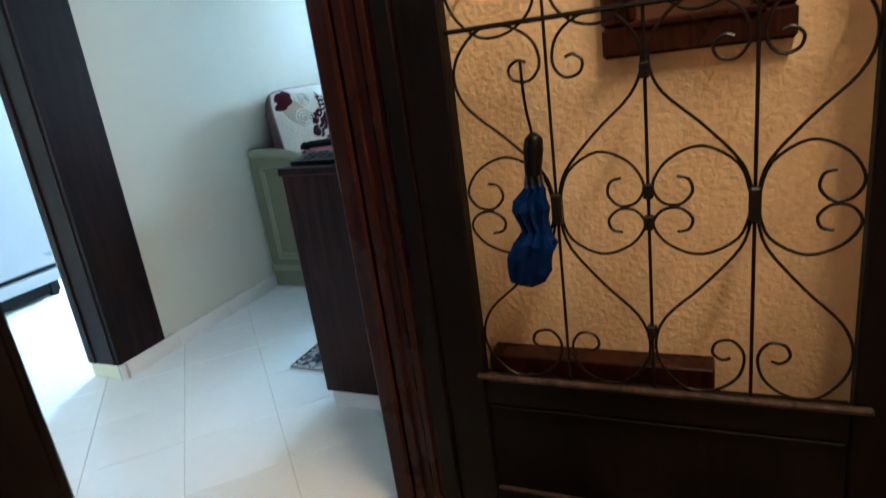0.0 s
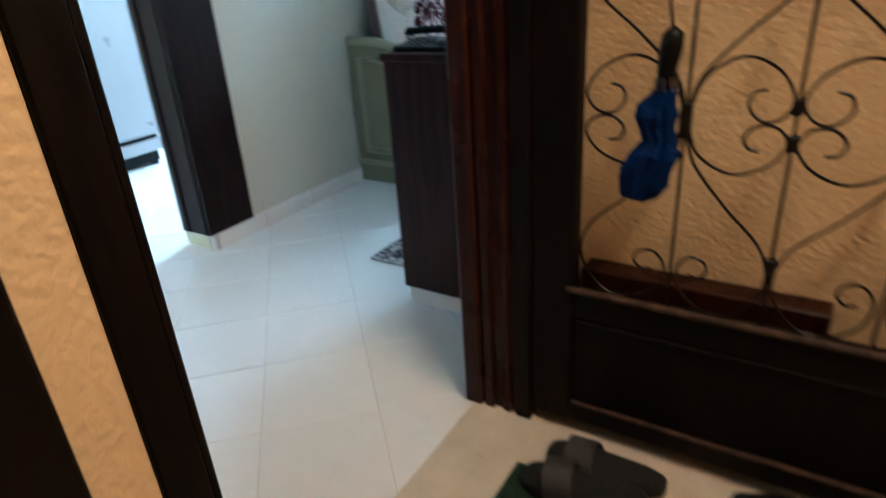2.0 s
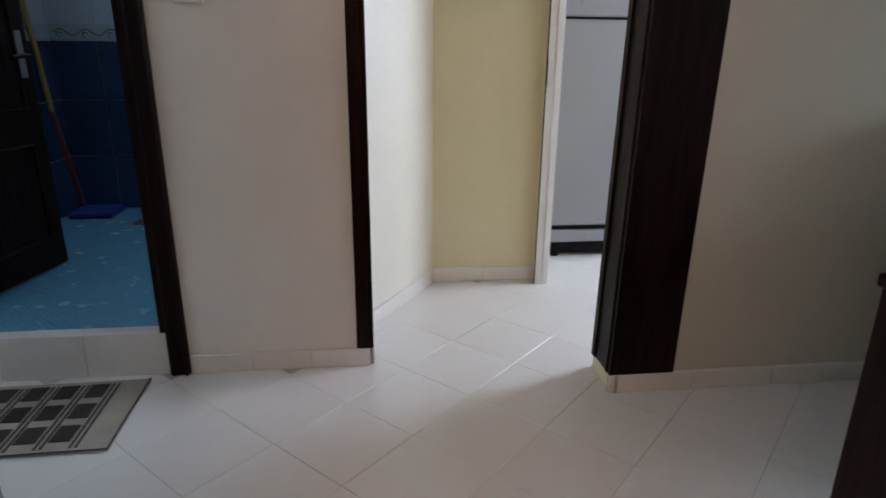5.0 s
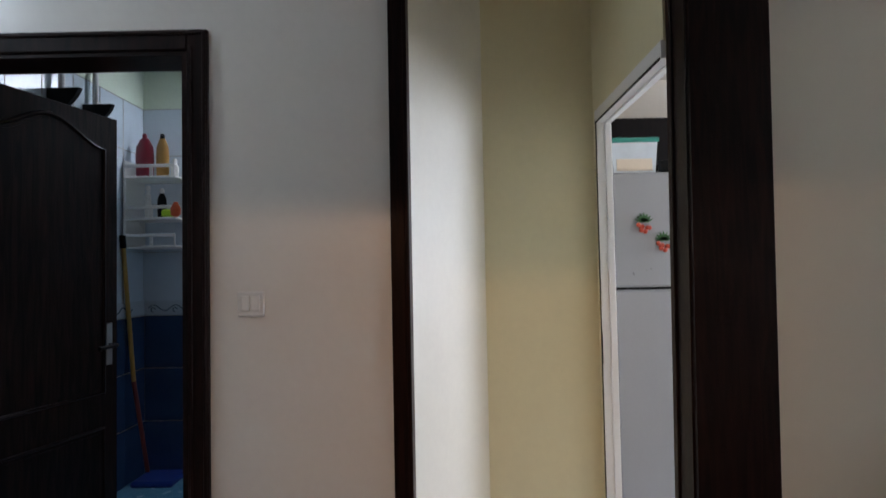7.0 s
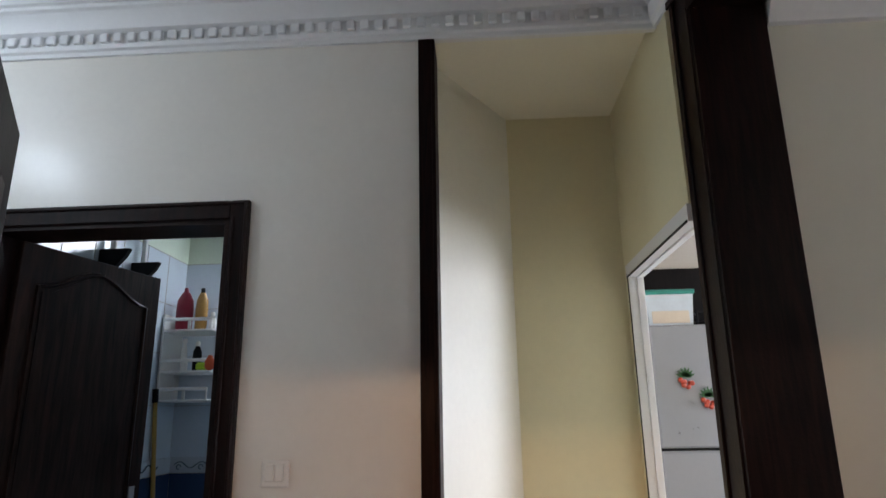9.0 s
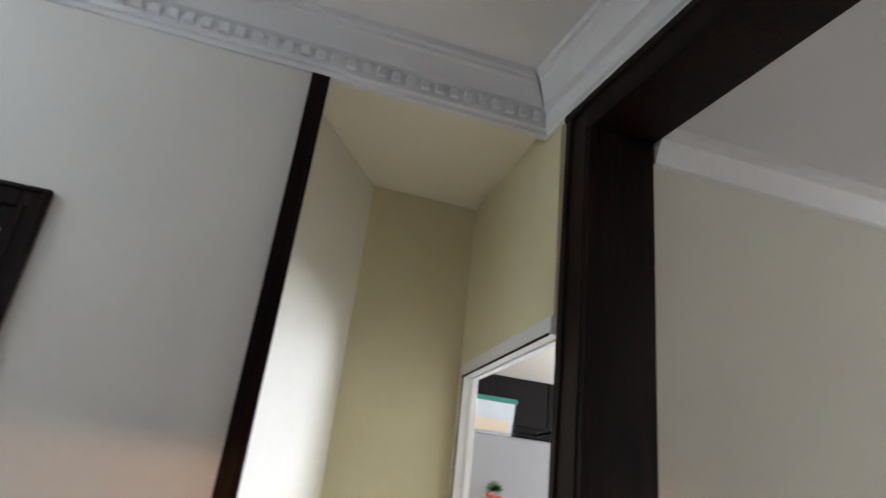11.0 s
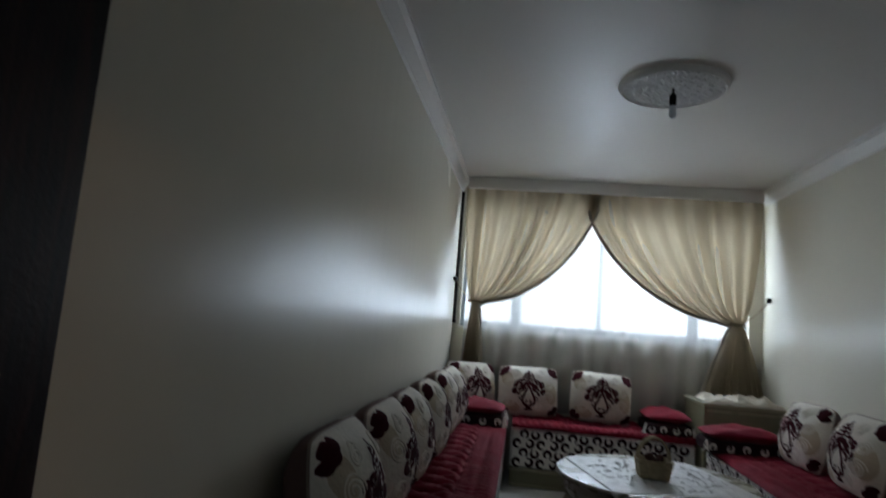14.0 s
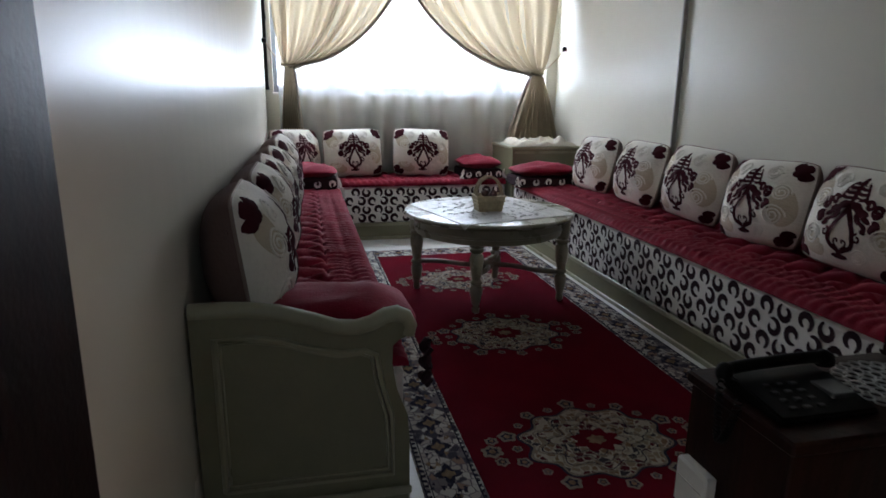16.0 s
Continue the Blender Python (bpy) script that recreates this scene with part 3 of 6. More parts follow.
M_blue = material("blue_nylon", (0.0015, 0.017, 0.095), 0.65, vary=0.2, scale=20, bump=0.4, bump_scale=50, spec=0.12)
M_blackp = material("black_plastic", (0.004, 0.004, 0.004), 0.38, spec=0.12)
um = thing("umbrella", "folded blue umbrella hanging by its strap from the grille", "umbrella", (-0.375, -2.155, 0.62))
bm = bmesh.new()
n, rings = 40, []
rows = [(0.0, 0.014), (0.006, 0.034), (0.030, 0.042), (0.060, 0.044), (0.088, 0.043), (0.100, 0.033), (0.112, 0.027), (0.135, 0.030), (0.155, 0.035), (0.172, 0.030), (0.195, 0.022), (0.215, 0.012)]
for k, (z, r) in enumerate(rows):
    lean = 0.034 * max(0, 1 - z / 0.12) + (0.010 if 0.12 < z < 0.18 else 0)
    ring = []
    for i in range(n):
        a = 2 * math.pi * i / n
        pleat = (0.0, 0.24, 0.05, -0.22)[i % 4] * (1 if 0.0 < z < 0.2 else 0.3)
        rr = r * 0.88 * (1 + pleat + 0.38 * noise.noise((math.cos(a) * 2.2, math.sin(a) * 2.2, z * 28)))
        ring.append(bm.verts.new((rr * 0.6 * math.cos(a), lean + rr * math.sin(a), z + 0.016 * noise.noise((a, z * 9, 4)) * (1 if z < 0.1 else 0.3))))
    rings.append(ring)
for a, b in zip(rings, rings[1:]):
    for i in range(n):
        bm.faces.new((a[i], a[(i + 1) % n], b[(i + 1) % n], b[i]))
bm.faces.new(list(reversed(rings[0])))
bm.faces.new(rings[-1])
part("canopy", bm, M_blue, um, "crumpled blue nylon canopy")
bm = bmesh.new()
for i in range(8):
    a = 2 * math.pi * i / 8
    tube(bm, [(0.014 * math.cos(a), 0.018 * math.sin(a), 0.20), (0.013 * math.cos(a), 0.016 * math.sin(a), 0.222)], 0.0022, 5)
part("rib_tips", bm, M_steel, um)
part("handle", tube(bmesh.new(), [(0, 0, 0.21), (0, 0.0, 0.23), (0, -0.004, 0.27), (0, -0.006, 0.292), (0, -0.004, 0.302)], [0.013, 0.016, 0.019, 0.017, 0.006], 12), M_blackp, um, "black plastic handle", 50)
part("strap", tube(bmesh.new(), smooth_path([(0, -0.004, 0.30), (0.004, 0.006, 0.36), (0.012, 0.010, 0.43)], 4), 0.003, 5), M_blackp, um, "black wrist strap")

pf = thing("picture_frame", "red-brown wooden picture frame on the ochre wall", "picture frame", (-0.231, -2.435, 1.03))
M_picture = material("dark_picture", (0.10, 0.045, 0.02), 0.25, vary=0.3, scale=9)
bm = boxes((-0.03, -0.001, -0.16, 0.16, 0, 0.055), (-0.03, -0.001, -0.16, 0.16, 0.385, 0.44), (-0.03, -0.001, -0.16, -0.105, 0.055, 0.385), (-0.03, -0.001, 0.105, 0.16, 0.055, 0.385), bevel=0.006)
part("frame", bm, M_wood_red, pf)
part("inner_moulding", boxes((-0.036, -0.012, -0.112, 0.112, 0.047, 0.062), (-0.036, -0.012, -0.112, 0.112, 0.378, 0.393), (-0.036, -0.012, -0.112, -0.098, 0.062, 0.378), (-0.036, -0.012, 0.098, 0.112, 0.062, 0.378), bevel=0.004), M_wood_red, pf)
part("picture", boxes((-0.010, -0.004, -0.104, 0.104, 0.056, 0.384)), M_picture, pf)
ld = thing("shoe_rack", "low brown wooden shoe rack against the ochre wall", "rack", (-0.233, -2.23, 0.0))
part("top_board", boxes((-0.065, -0.002, -0.24, 0.24, 0.365, 0.41), bevel=0.004), M_wood_red, ld)
part("upright", boxes((-0.060, -0.002, -0.235, -0.215, 0, 0.365)), M_black_wood, ld)
part("upright", boxes((-0.060, -0.002, 0.215, 0.235, 0, 0.365)), M_black_wood, ld)
part("shelf", boxes((-0.060, -0.002, -0.215, 0.215, 0.14, 0.155)), M_black_wood, ld)

# doormat and shoes
M_green = material("green_synthetic_turf", (0.006, 0.035, 0.012), 0.95, vary=0.35, scale=60, bump=1.0, bump_scale=220)
mt = thing("doormat", "dark green synthetic doormat on the landing floor", "doormat", (-0.750, -2.10, 0))
part("mat_body", boxes((-0.23, 0.235, -0.185, 0.165, -0.002, 0.010), bevel=0.004), M_green, mt)
bm = bmesh.new()
rnd = random.Random(5)
for i in range(900):
    x, y = rnd.uniform(-0.225, 0.23), rnd.uniform(-0.18, 0.16)
    a = rnd.uniform(0, 6.28)
    d = 0.004
    v = [bm.verts.new((x + d * math.cos(a), y + d * math.sin(a), 0.009)), bm.verts.new((x - d * math.cos(a), y - d * math.sin(a), 0.009)), bm.verts.new((x + rnd.uniform(-.004, .004), y + rnd.uniform(-.004, .004), 0.019))]
    bm.faces.new(v)
part("turf_tufts", bm, M_green, mt)


def sole_outline(L, W, n=28):
    out = []
    for i in range(n):
        a = 2 * math.pi * i / n
        c, s_ = math.cos(a), math.sin(a)
        y = 0.5 * L * c
        w = W * (0.47 + 0.05 * c + 0.02 * math.cos(2 * a))
        out.append((w * math.copysign(abs(s_) ** 0.62, s_), y))
    return out


def sole(L, W, h, mat, parent, name="sole"):
    bm = bmesh.new()
    o = sole_outline(L, W)
    layers = [(0.96, 0.0), (1.0, 0.004), (1.0, h - 0.004), (0.95, h)]
    rr = []
    for k, z in layers:
        rr.append([bm.verts.new((x * k, y * k, z + (0.006 * (y / L * 2) ** 2 if z > 0 else 0.003 * (y / L * 2) ** 2))) for x, y in o])
    n = len(o)
    for a, b in zip(rr, rr[1:]):
        for i in range(n):
            bm.faces.new((a[i], a[(i + 1) % n], b[(i + 1) % n], b[i]))
    bm.faces.new(list(reversed(rr[0])))
    bm.faces.new(rr[-1])
    part(name, bm, mat, parent, smooth=40)


def strap_band(y0, y1, w, h, mat, parent, name, base, th=0.004, label=""):
    bm = bmesh.new()
    nn = 12
    grid = []
    for j, y in enumerate((y0, (y0 + y1) / 2, y1)):
        row = []
        for off in (th, 0):
            r = []
            for i in range(nn + 1):
                a = math.pi * i / nn
                r.append(bm.verts.new(((w + off) * math.cos(a), y + 0.01 * math.sin(a), base + (h + off) * math.sin(a) ** 0.8)))
            row.append(r)
        grid.append(row)
    for j in range(2):
        for side in (0, 1):
            for i in range(nn):
                bm.faces.new((grid[j][side][i], grid[j][side][i + 1], grid[j + 1][side][i + 1], grid[j + 1][side][i]))
    for j in (0, 2):
        for i in range(nn):
            bm.faces.new((grid[j][0][i], grid[j][0][i + 1], grid[j][1][i + 1], grid[j][1][i]))
    for i in (0, nn):
        for j in range(2):
            bm.faces.new((grid[j][0][i], grid[j + 1][0][i], grid[j + 1][1][i], grid[j][1][i]))
    part(name, bm, mat, parent, label, 50)


M_rubber = material("black_rubber", (0.006, 0.0055, 0.005), 0.55, vary=0.2, spec=0.3, bump=0.2, bump_scale=80)
M_fur = material("dark_fluffy_insole", (0.012, 0.011, 0.010), 0.95, vary=0.4, scale=60, bump=1.0, bump_scale=150)
M_greystrap = material("grey_strap_fabric", (0.032, 0.027, 0.027), 0.7, vary=0.2, bump=0.4, bump_scale=120)
M_silver = material("silver_strap", (0.55, 0.54, 0.52), 0.3, metal=0.8)
sl = thing("slide_sandal", "black slide sandal with a grey strap on the doormat", "sandal", (-0.543, -2.10, 0.012), "slide sandals", 8)
sole(0.26, 0.10, 0.024, M_rubber, sl)
sole(0.24, 0.088, 0.030, M_fur, sl, "insole")
strap_band(0.015, 0.075, 0.045, 0.050, M_greystrap, sl, "strap", 0.012, label="grey fabric strap")
copy_thing(sl, pose(-0.458, -2.117, 0.003, 0, 0, 2))
ff = thing("flip_flop", "black flip-flop with a silver thong strap on the doormat", "flip-flop", (-0.638, -2.187, 0.012), "flip-flops", 4)
sole(0.25, 0.092, 0.020, M_rubber, ff)
sole(0.235, 0.080, 0.026, M_fur, ff, "insole")
for sg in (-1, 1):
    part("thong_strap", tube(bmesh.new(), smooth_path([(0.0, 0.075, 0.024), (sg * 0.004, 0.066, 0.040), (sg * 0.026, 0.030, 0.052), (sg * 0.038, -0.010, 0.024)], 5), 0.0055, 6, 0.5), M_silver, ff, "silver thong strap", 50)
copy_thing(ff, pose(-0.723, -2.207, 0.012, 0, 0, 7))
cl = thing("clog", "black rubber clog with small silver studs", "clog", (-0.530, -2.508, 0.0), "black clogs", -3)
sole(0.27, 0.105, 0.030, M_rubber, cl)
bm = bmesh.new()
o = sole_outline(0.255, 0.098)
nn = 16
rows = []
for j in range(7):
    y = 0.125 - 0.15 * j / 6
    wid = max(abs(x) for x, yy in o if abs(yy - y) < 0.02) if any(abs(yy - y) < 0.02 for x, yy in o) else 0.02
    h = 0.020 + 0.050 * math.sin(min(1, j / 4.0) * math.pi / 2)
    rows.append([bm.verts.new((wid * math.cos(math.pi * i / nn), y - 0.02 * math.sin(math.pi * i / nn) * (j / 6), 0.018 + h * math.sin(math.pi * i / nn) ** 0.7)) for i in range(nn + 1)])
for a, b in zip(rows, rows[1:]):
    for i in range(nn):
        bm.faces.new((a[i], a[i + 1], b[i + 1], b[i]))
up = part("upper", bm, M_rubber, cl, smooth=60)
sd = up.modifiers.new("thickness", "SOLIDIFY")
sd.thickness = 0.005
for i, x in enumerate((-0.026, 0.0, 0.026)):
    b2 = bmesh.new()
    bmesh.ops.create_icosphere(b2, subdivisions=1, radius=0.0055, matrix=Matrix.Translation((x, 0.022, 0.086 - abs(x) * 0.35)))
    part("stud", b2, M_silver, cl, "silver stud")
copy_thing(cl, pose(-0.449, -2.497, 0.0, 0, 0, -6))
M_clay = material("red_clay", (0.16, 0.035, 0.018), 0.6, vary=0.15, bump=0.3)
pt = thing("clay_pot", "red-brown clay pot standing on the landing", "pot", (-0.52, -2.95, 0))
part("body", lathe(bmesh.new(), [(0.11, 0), (0.145, 0.03), (0.172, 0.08), (0.18, 0.13), (0.174, 0.18), (0.155, 0.235), (0.125, 0.28), (0.118, 0.30), (0.130, 0.315), (0.130, 0.325), (0.110, 0.325), (0.105, 0.28), (0.14, 0.16), (0.10, 0.03)], n=28), M_clay, pt, smooth=40)

# ---- hall: entrance leaf, bathroom door, switch, mat, telephone cabinet ----
ed = thing("entrance_door", "dark-stained wooden entrance door standing open into the hall", "door", (-1.185, -1.675, 0.01), turn=122.5)
part("leaf", boxes((0.0, 0.76, -0.02, 0.02, 0, 2.02), bevel=0.003), M_wood_dark, ed)
for z0, z1 in ((0.15, 0.85), (1.0, 1.88)):
    for sgn in (-1, 1):
        part("raised_panel", boxes((0.12, 0.64, sgn * 0.020 - 0.008, sgn * 0.020 + 0.008, z0, z1), bevel=0.006), M_wood_red, ed)
part("handle", tube(bmesh.new(), [(0.70, -0.02, 1.0), (0.70, -0.06, 1.0), (0.62, -0.065, 1.0)], 0.009, 8), M_steel, ed, "steel lever handle", 40)

M_bath_door = wood("brown_stained_door", (0.010, 0.0050, 0.0038), (0.034, 0.0170, 0.0120), 0.40)
bd = thing("bathroom_door", "dark-stained panelled bathroom door with an arched panel, standing open", "door", (-2.452, 0.11, 0.175), turn=77)
BW, BH = 0.74, 1.99
part("leaf", boxes((0.0, BW, -0.018, 0.018, 0, BH), bevel=0.003), M_bath_door, bd)


def arch_panel(z0, z1, arch, sgn, grow=0.0):
    pts = [(0.105 - grow, z0 - grow), (BW - 0.105 + grow, z0 - grow)]
    for i in range(13):
        a = i / 12
        pts.append((BW - 0.105 + grow - a * (BW - 0.21 + 2 * grow), z1 + grow + arch * math.sin(math.pi * a) ** 2))
    return pts


for sgn in (-1, 1):
    bm = prism(bmesh.new(), arch_panel(0.74, 1.81, 0.10, sgn), sgn * 0.018 - 0.004, sgn * 0.018 + 0.004, "y")
    part("upper_panel", bm, M_bath_door, bd)
    pts = arch_panel(0.74, 1.81, 0.10, sgn, 0.02)
    part("upper_bead", tube(bmesh.new(), [(x, sgn * 0.020, z) for x, z in pts + pts[:1]], 0.009, 6), M_bath_door, bd, smooth=60)
    part("lower_panel", boxes((0.105, BW - 0.105, sgn * 0.018 - 0.004, sgn * 0.018 + 0.004, 0.16, 0.54), bevel=0.003), M_bath_door, bd)
    pts = [(0.085, 0.14), (BW - 0.085, 0.14), (BW - 0.085, 0.56), (0.085, 0.56), (0.085, 0.14)]
    part("lower_bead", tube(bmesh.new(), [(x, sgn * 0.020, z) for x, z in pts], 0.009, 6), M_bath_door, bd, smooth=60)
    hd = part("door_handle", tube(bmesh.new(), smooth_path([(BW - 0.05, sgn * 0.02, 0.93), (BW - 0.05, sgn * 0.06, 0.93), (BW - 0.09, sgn * 0.068, 0.93), (BW - 0.16, sgn * 0.066, 0.925)], 4), 0.009, 8), M_iron, bd, "dark lever handle", 50)
    part("escutcheon", boxes((BW - 0.068, BW - 0.032, sgn * 0.018 - 0.003, sgn * 0.018 + 0.003, 0.84, 1.03), bevel=0.002), M_steel, hd)

M_switch = material("white_plastic", (0.80, 0.79, 0.75), 0.3)
sw = thing("light_switch", "white plastic double light switch on the hall wall", "light switch", (-1.372, -0.001, 1.318))
part("plate", boxes((-0.045, 0.045, -0.012, 0.0, -0.042, 0.042), bevel=0.004), M_switch, sw)
for sgn in (-1, 1):
    part("rocker", boxes((sgn * 0.0165 - 0.0155, sgn * 0.0165 + 0.0155, -0.018, -0.011, -0.024, 0.030), bevel=0.003), M_switch, sw)

M_mat = material("plaid_mat_cream", (0.40, 0.36, 0.31), 0.95, bump=0.6, bump_scale=150, vary=0.12)
M_matd = material("plaid_mat_brown", (0.045, 0.034, 0.028), 0.95, bump=0.6, bump_scale=150, vary=0.2)
bm_ = thing("bath_mat", "cream and brown plaid mat in front of the bathroom step", "mat", (-1.955, -0.262, 0), turn=1)
part("backing", boxes((-0.33, 0.32, -0.205, 0.212, 0, 0.008), bevel=0.003), M_mat, bm_)
part("hem", boxes((-0.33, 0.32, -0.205, -0.199, 0.008, 0.010), (0.314, 0.32, -0.205, 0.212, 0.008, 0.010)), M_matd, bm_, "dark hem stitching")
for i in range(5):
    for j in range(3):
        x, y = -0.27 + 0.10 * i, -0.15 + 0.125 * j
        part("brown_check", boxes((x, x + 0.062, y, y + 0.085, 0.007, 0.0105)), M_matd, bm_)
bmx = bmesh.new()
for i in range(6):
    for d in (-0.030, -0.013):
        box(bmx, -0.27 + 0.10 * i + d, -0.27 + 0.10 * i + d + 0.007, -0.185, 0.185, 0.0072, 0.0098)
part("stripes", bmx, M_matd, bm_)

# telephone cabinet
cab = thing("telephone_cabinet", "dark-stained wooden cabinet beside the entrance carrying a telephone", "cabinet", (0.11, -1.47, 0))
part("body", boxes((-0.125, 0.115, -0.215, 0.190, 0.062, 0.795), bevel=0.003), M_cabinet, cab)
part("top", boxes((-0.132, 0.123, -0.220, 0.197, 0.795, 0.818), bevel=0.004), M_cabinet, cab)
part("plinth", boxes((-0.110, 0.105, -0.205, 0.180, 0.0, 0.062)), M_base, cab, "pale stone plinth")
part("door", boxes((0.115, 0.128, -0.195, 0.175, 0.09, 0.60), bevel=0.004), M_cabinet, cab)
part("drawer", boxes((0.115, 0.128, -0.195, 0.175, 0.615, 0.775), bevel=0.004), M_cabinet, cab)
tp = thing("telephone", "black desk telephone with a corded handset on the dark cabinet", "telephone", (0.098, -1.378, 0.8185))
bm = bmesh.new()
prism(bm, [(-0.090, 0.0), (0.075, 0.0), (0.075, 0.030), (0.030, 0.030), (-0.090, 0.014)], -0.105, 0.105, "y")
bmesh.ops.bevel(bm, geom=bm.edges[:], offset=0.005, segments=2, affect="EDGES")
part("base", bm, M_blackp, tp, smooth=30)
M_key = material("dark_grey_keys", (0.030, 0.030, 0.030), 0.35)
for i in range(4):
    for j in range(3):
        x, y = -0.072 + i * 0.024, 0.070 - j * 0.030
        z = 0.0155 + (x + 0.085) * 0.1333
        part("key", boxes((x + 0.003, x + 0.014, y - 0.017, y - 0.002, z - 0.002, z + 0.004), bevel=0.0015), M_key, tp)
part("display", boxes((-0.050, 0.010, -0.092, -0.040, 0.018, 0.0295), bevel=0.002), material("grey_display", (0.12, 0.12, 0.12), 0.2), tp, "pale grey index card")
hs = part("handset", tube(bmesh.new(), smooth_path([(0.05, 0.122, 0.038), (0.05, 0.118, 0.048), (0.05, 0.070, 0.054), (0.05, -0.06, 0.058), (0.05, -0.105, 0.054), (0.05, -0.112, 0.040)], 5), [0.019] * 6 + [0.014] * 13 + [0.019] * 7, 10, 0.9), M_blackp, tp, "black handset", 50)
coil = []
for i in range(170):
    t = i / 169
    a = i * 1.05
    base = Vector((0.05 - 0.06 * t, 0.128 + 0.012 * math.sin(math.pi * t), 0.034 - 0.11 * math.sin(math.pi * t) - 0.02 * t))
    coil.append(base + Vector((0.007 * math.cos(a), 0.007 * math.sin(a), 0.0)))
part("coiled_cord", tube(bmesh.new(), coil, 0.0024, 4), M_blackp, tp)
tp.matrix_world = tp.matrix_world @ Matrix.Diagonal((0.84, 0.84, 0.84, 1))
M_lace = material("white_lace", (0.62, 0.60, 0.56), 0.9, vary=0.15, scale=40, bump=0.6, bump_scale=200)
dl = thing("lace_doily", "white crocheted doily on the dark cabinet", "doily", (0.095, -1.588, 0.8182))
bm = bmesh.new()
for r0 in (0.026, 0.048, 0.070, 0.092):
    n = int(2 * math.pi * r0 / 0.02)
    for i in range(n):
        a = 2 * math.pi * i / n
        c = (r0 * math.cos(a), r0 * math.sin(a))
        pts = [(c[0] + 0.0105 * math.cos(b * math.pi / 4), c[1] + 0.0105 * math.sin(b * math.pi / 4), 0.002) for b in range(9)]
        tube(bm, pts, 0.0021, 4)
part("crochet", bm, M_lace, dl)
wb = thing("white_box", "small white plastic box on the dark cabinet side", "box", (0.168, -1.2795, 0.618))
part("case", boxes((-0.042, 0.042, 0.0, 0.024, -0.045, 0.045), bevel=0.004), M_switch, wb)
part("seam", boxes((-0.033, 0.033, 0.024, 0.0252, 0.010, 0.012)), M_grout, wb)
hl = thing("ceiling_lamp", "white round ceiling lamp of the hall", "lamp", (-3.0, -0.9, 3.06))
part("base", lathe(bmesh.new(), [(0.05, -0.05), (0.07, -0.04), (0.075, 0.0)], n=24), M_switch, hl)

# ---- kitchen things ----
M_fridge = material("silver_grey_enamel", (0.28, 0.28, 0.30), 0.3, metal=0.25, vary=0.03)
fr = thing("refrigerator", "silver-grey two-door refrigerator standing in the kitchen", "refrigerator", (0.485, 1.14, 0))
part("body", boxes((-0.31, 0.31, 0.05, 0.66, 0.095, 1.90), bevel=0.008), M_fridge, fr)
part("freezer_door", boxes((-0.32, 0.32, 0.0, 0.045, 1.313, 1.915), bevel=0.010), M_fridge, fr)
part("main_door", boxes((-0.32, 0.32, 0.0, 0.045, 0.196, 1.300), bevel=0.010), M_fridge, fr)
part("door_gap", boxes((-0.315, 0.315, 0.012, 0.05, 1.297, 1.316)), M_blackp, fr)
part("kick_plate", boxes((-0.31, 0.31, 0.010, 0.06, 0.095, 0.168), bevel=0.004), M_fridge, fr)
part("dark_gap", boxes((-0.30, 0.30, 0.03, 0.07, 0.168, 0.197), (-0.30, 0.30, 0.06, 0.60, 0.02, 0.094)), M_blackp, fr)
# white strips put the bright highlight on the fridge's edge into the colour
part("edge_highlight", boxes((-0.332, -0.321, 0.004, 0.03, 0.5, 1.25), (-0.332, -0.321, 0.004, 0.03, 1.36, 1.72), bevel=0.003), M_white_metal, fr, "grip edge, white for the highlight along it")
for sx in (-0.26, 0.26):
    part("foot", boxes((sx - 0.02, sx + 0.02, 0.05, 0.09, 0, 0.095)), M_blackp, fr)
M_leafg = material("magnet_green", (0.03, 0.11, 0.03), 0.5)
M_berry = material("magnet_red", (0.45, 0.055, 0.025), 0.35)


def magnet(where, flip):
    mg = thing("fridge_magnet", "fruit-shaped magnet with red berries and green leaves", "magnet", where, "fruit magnets")
    r = random.Random(3)
    for i in range(7):
        b2 = bmesh.new()
        bmesh.ops.create_icosphere(b2, subdivisions=2, radius=0.013, matrix=Matrix.Translation((r.uniform(-0.028, 0.028), -0.012, r.uniform(-0.05, -0.005))))
        part("berry", b2, M_berry, mg, smooth=80)
    for i in range(7):
        a = math.radians(20 + 140 * i / 6)
        b2 = bmesh.new()
        dx, dz = math.cos(a) * flip, math.sin(a)
        pts = [(0, 0), (dx * 0.02 - dz * 0.009, dz * 0.02 + dx * 0.009), (dx * 0.05, dz * 0.05), (dx * 0.02 + dz * 0.009, dz * 0.02 - dx * 0.009)]
        prism(b2, pts, -0.016, -0.008, "y")
        part("leaf", b2, M_leafg, mg)
    return mg


magnet((0.318, 1.139, 1.650), 1)
magnet((0.418, 1.139, 1.552), -1)
M_clear = material("clear_plastic", (0.55, 0.60, 0.66), 0.25, vary=0.1)
M_teal = material("teal_plastic", (0.02, 0.22, 0.18), 0.35)
bx = thing("storage_box", "clear plastic storage box with a teal lid on the refrigerator", "storage box", (0.30, 1.32, 1.916))
part("tub", prism(bmesh.new(), [(-0.115, 0.0), (0.105, 0.0), (0.12, 0.165), (-0.13, 0.165)], -0.14, 0.14, "y"), M_clear, bx)
part("lid", boxes((-0.14, 0.13, -0.15, 0.15, 0.165, 0.19), bevel=0.006), M_teal, bx, "teal lid")
part("content", boxes((-0.108, 0.098, -0.142, 0.10, 0.005, 0.085), bevel=0.01), material("paper_content", (0.62, 0.52, 0.42), 0.7), bx)
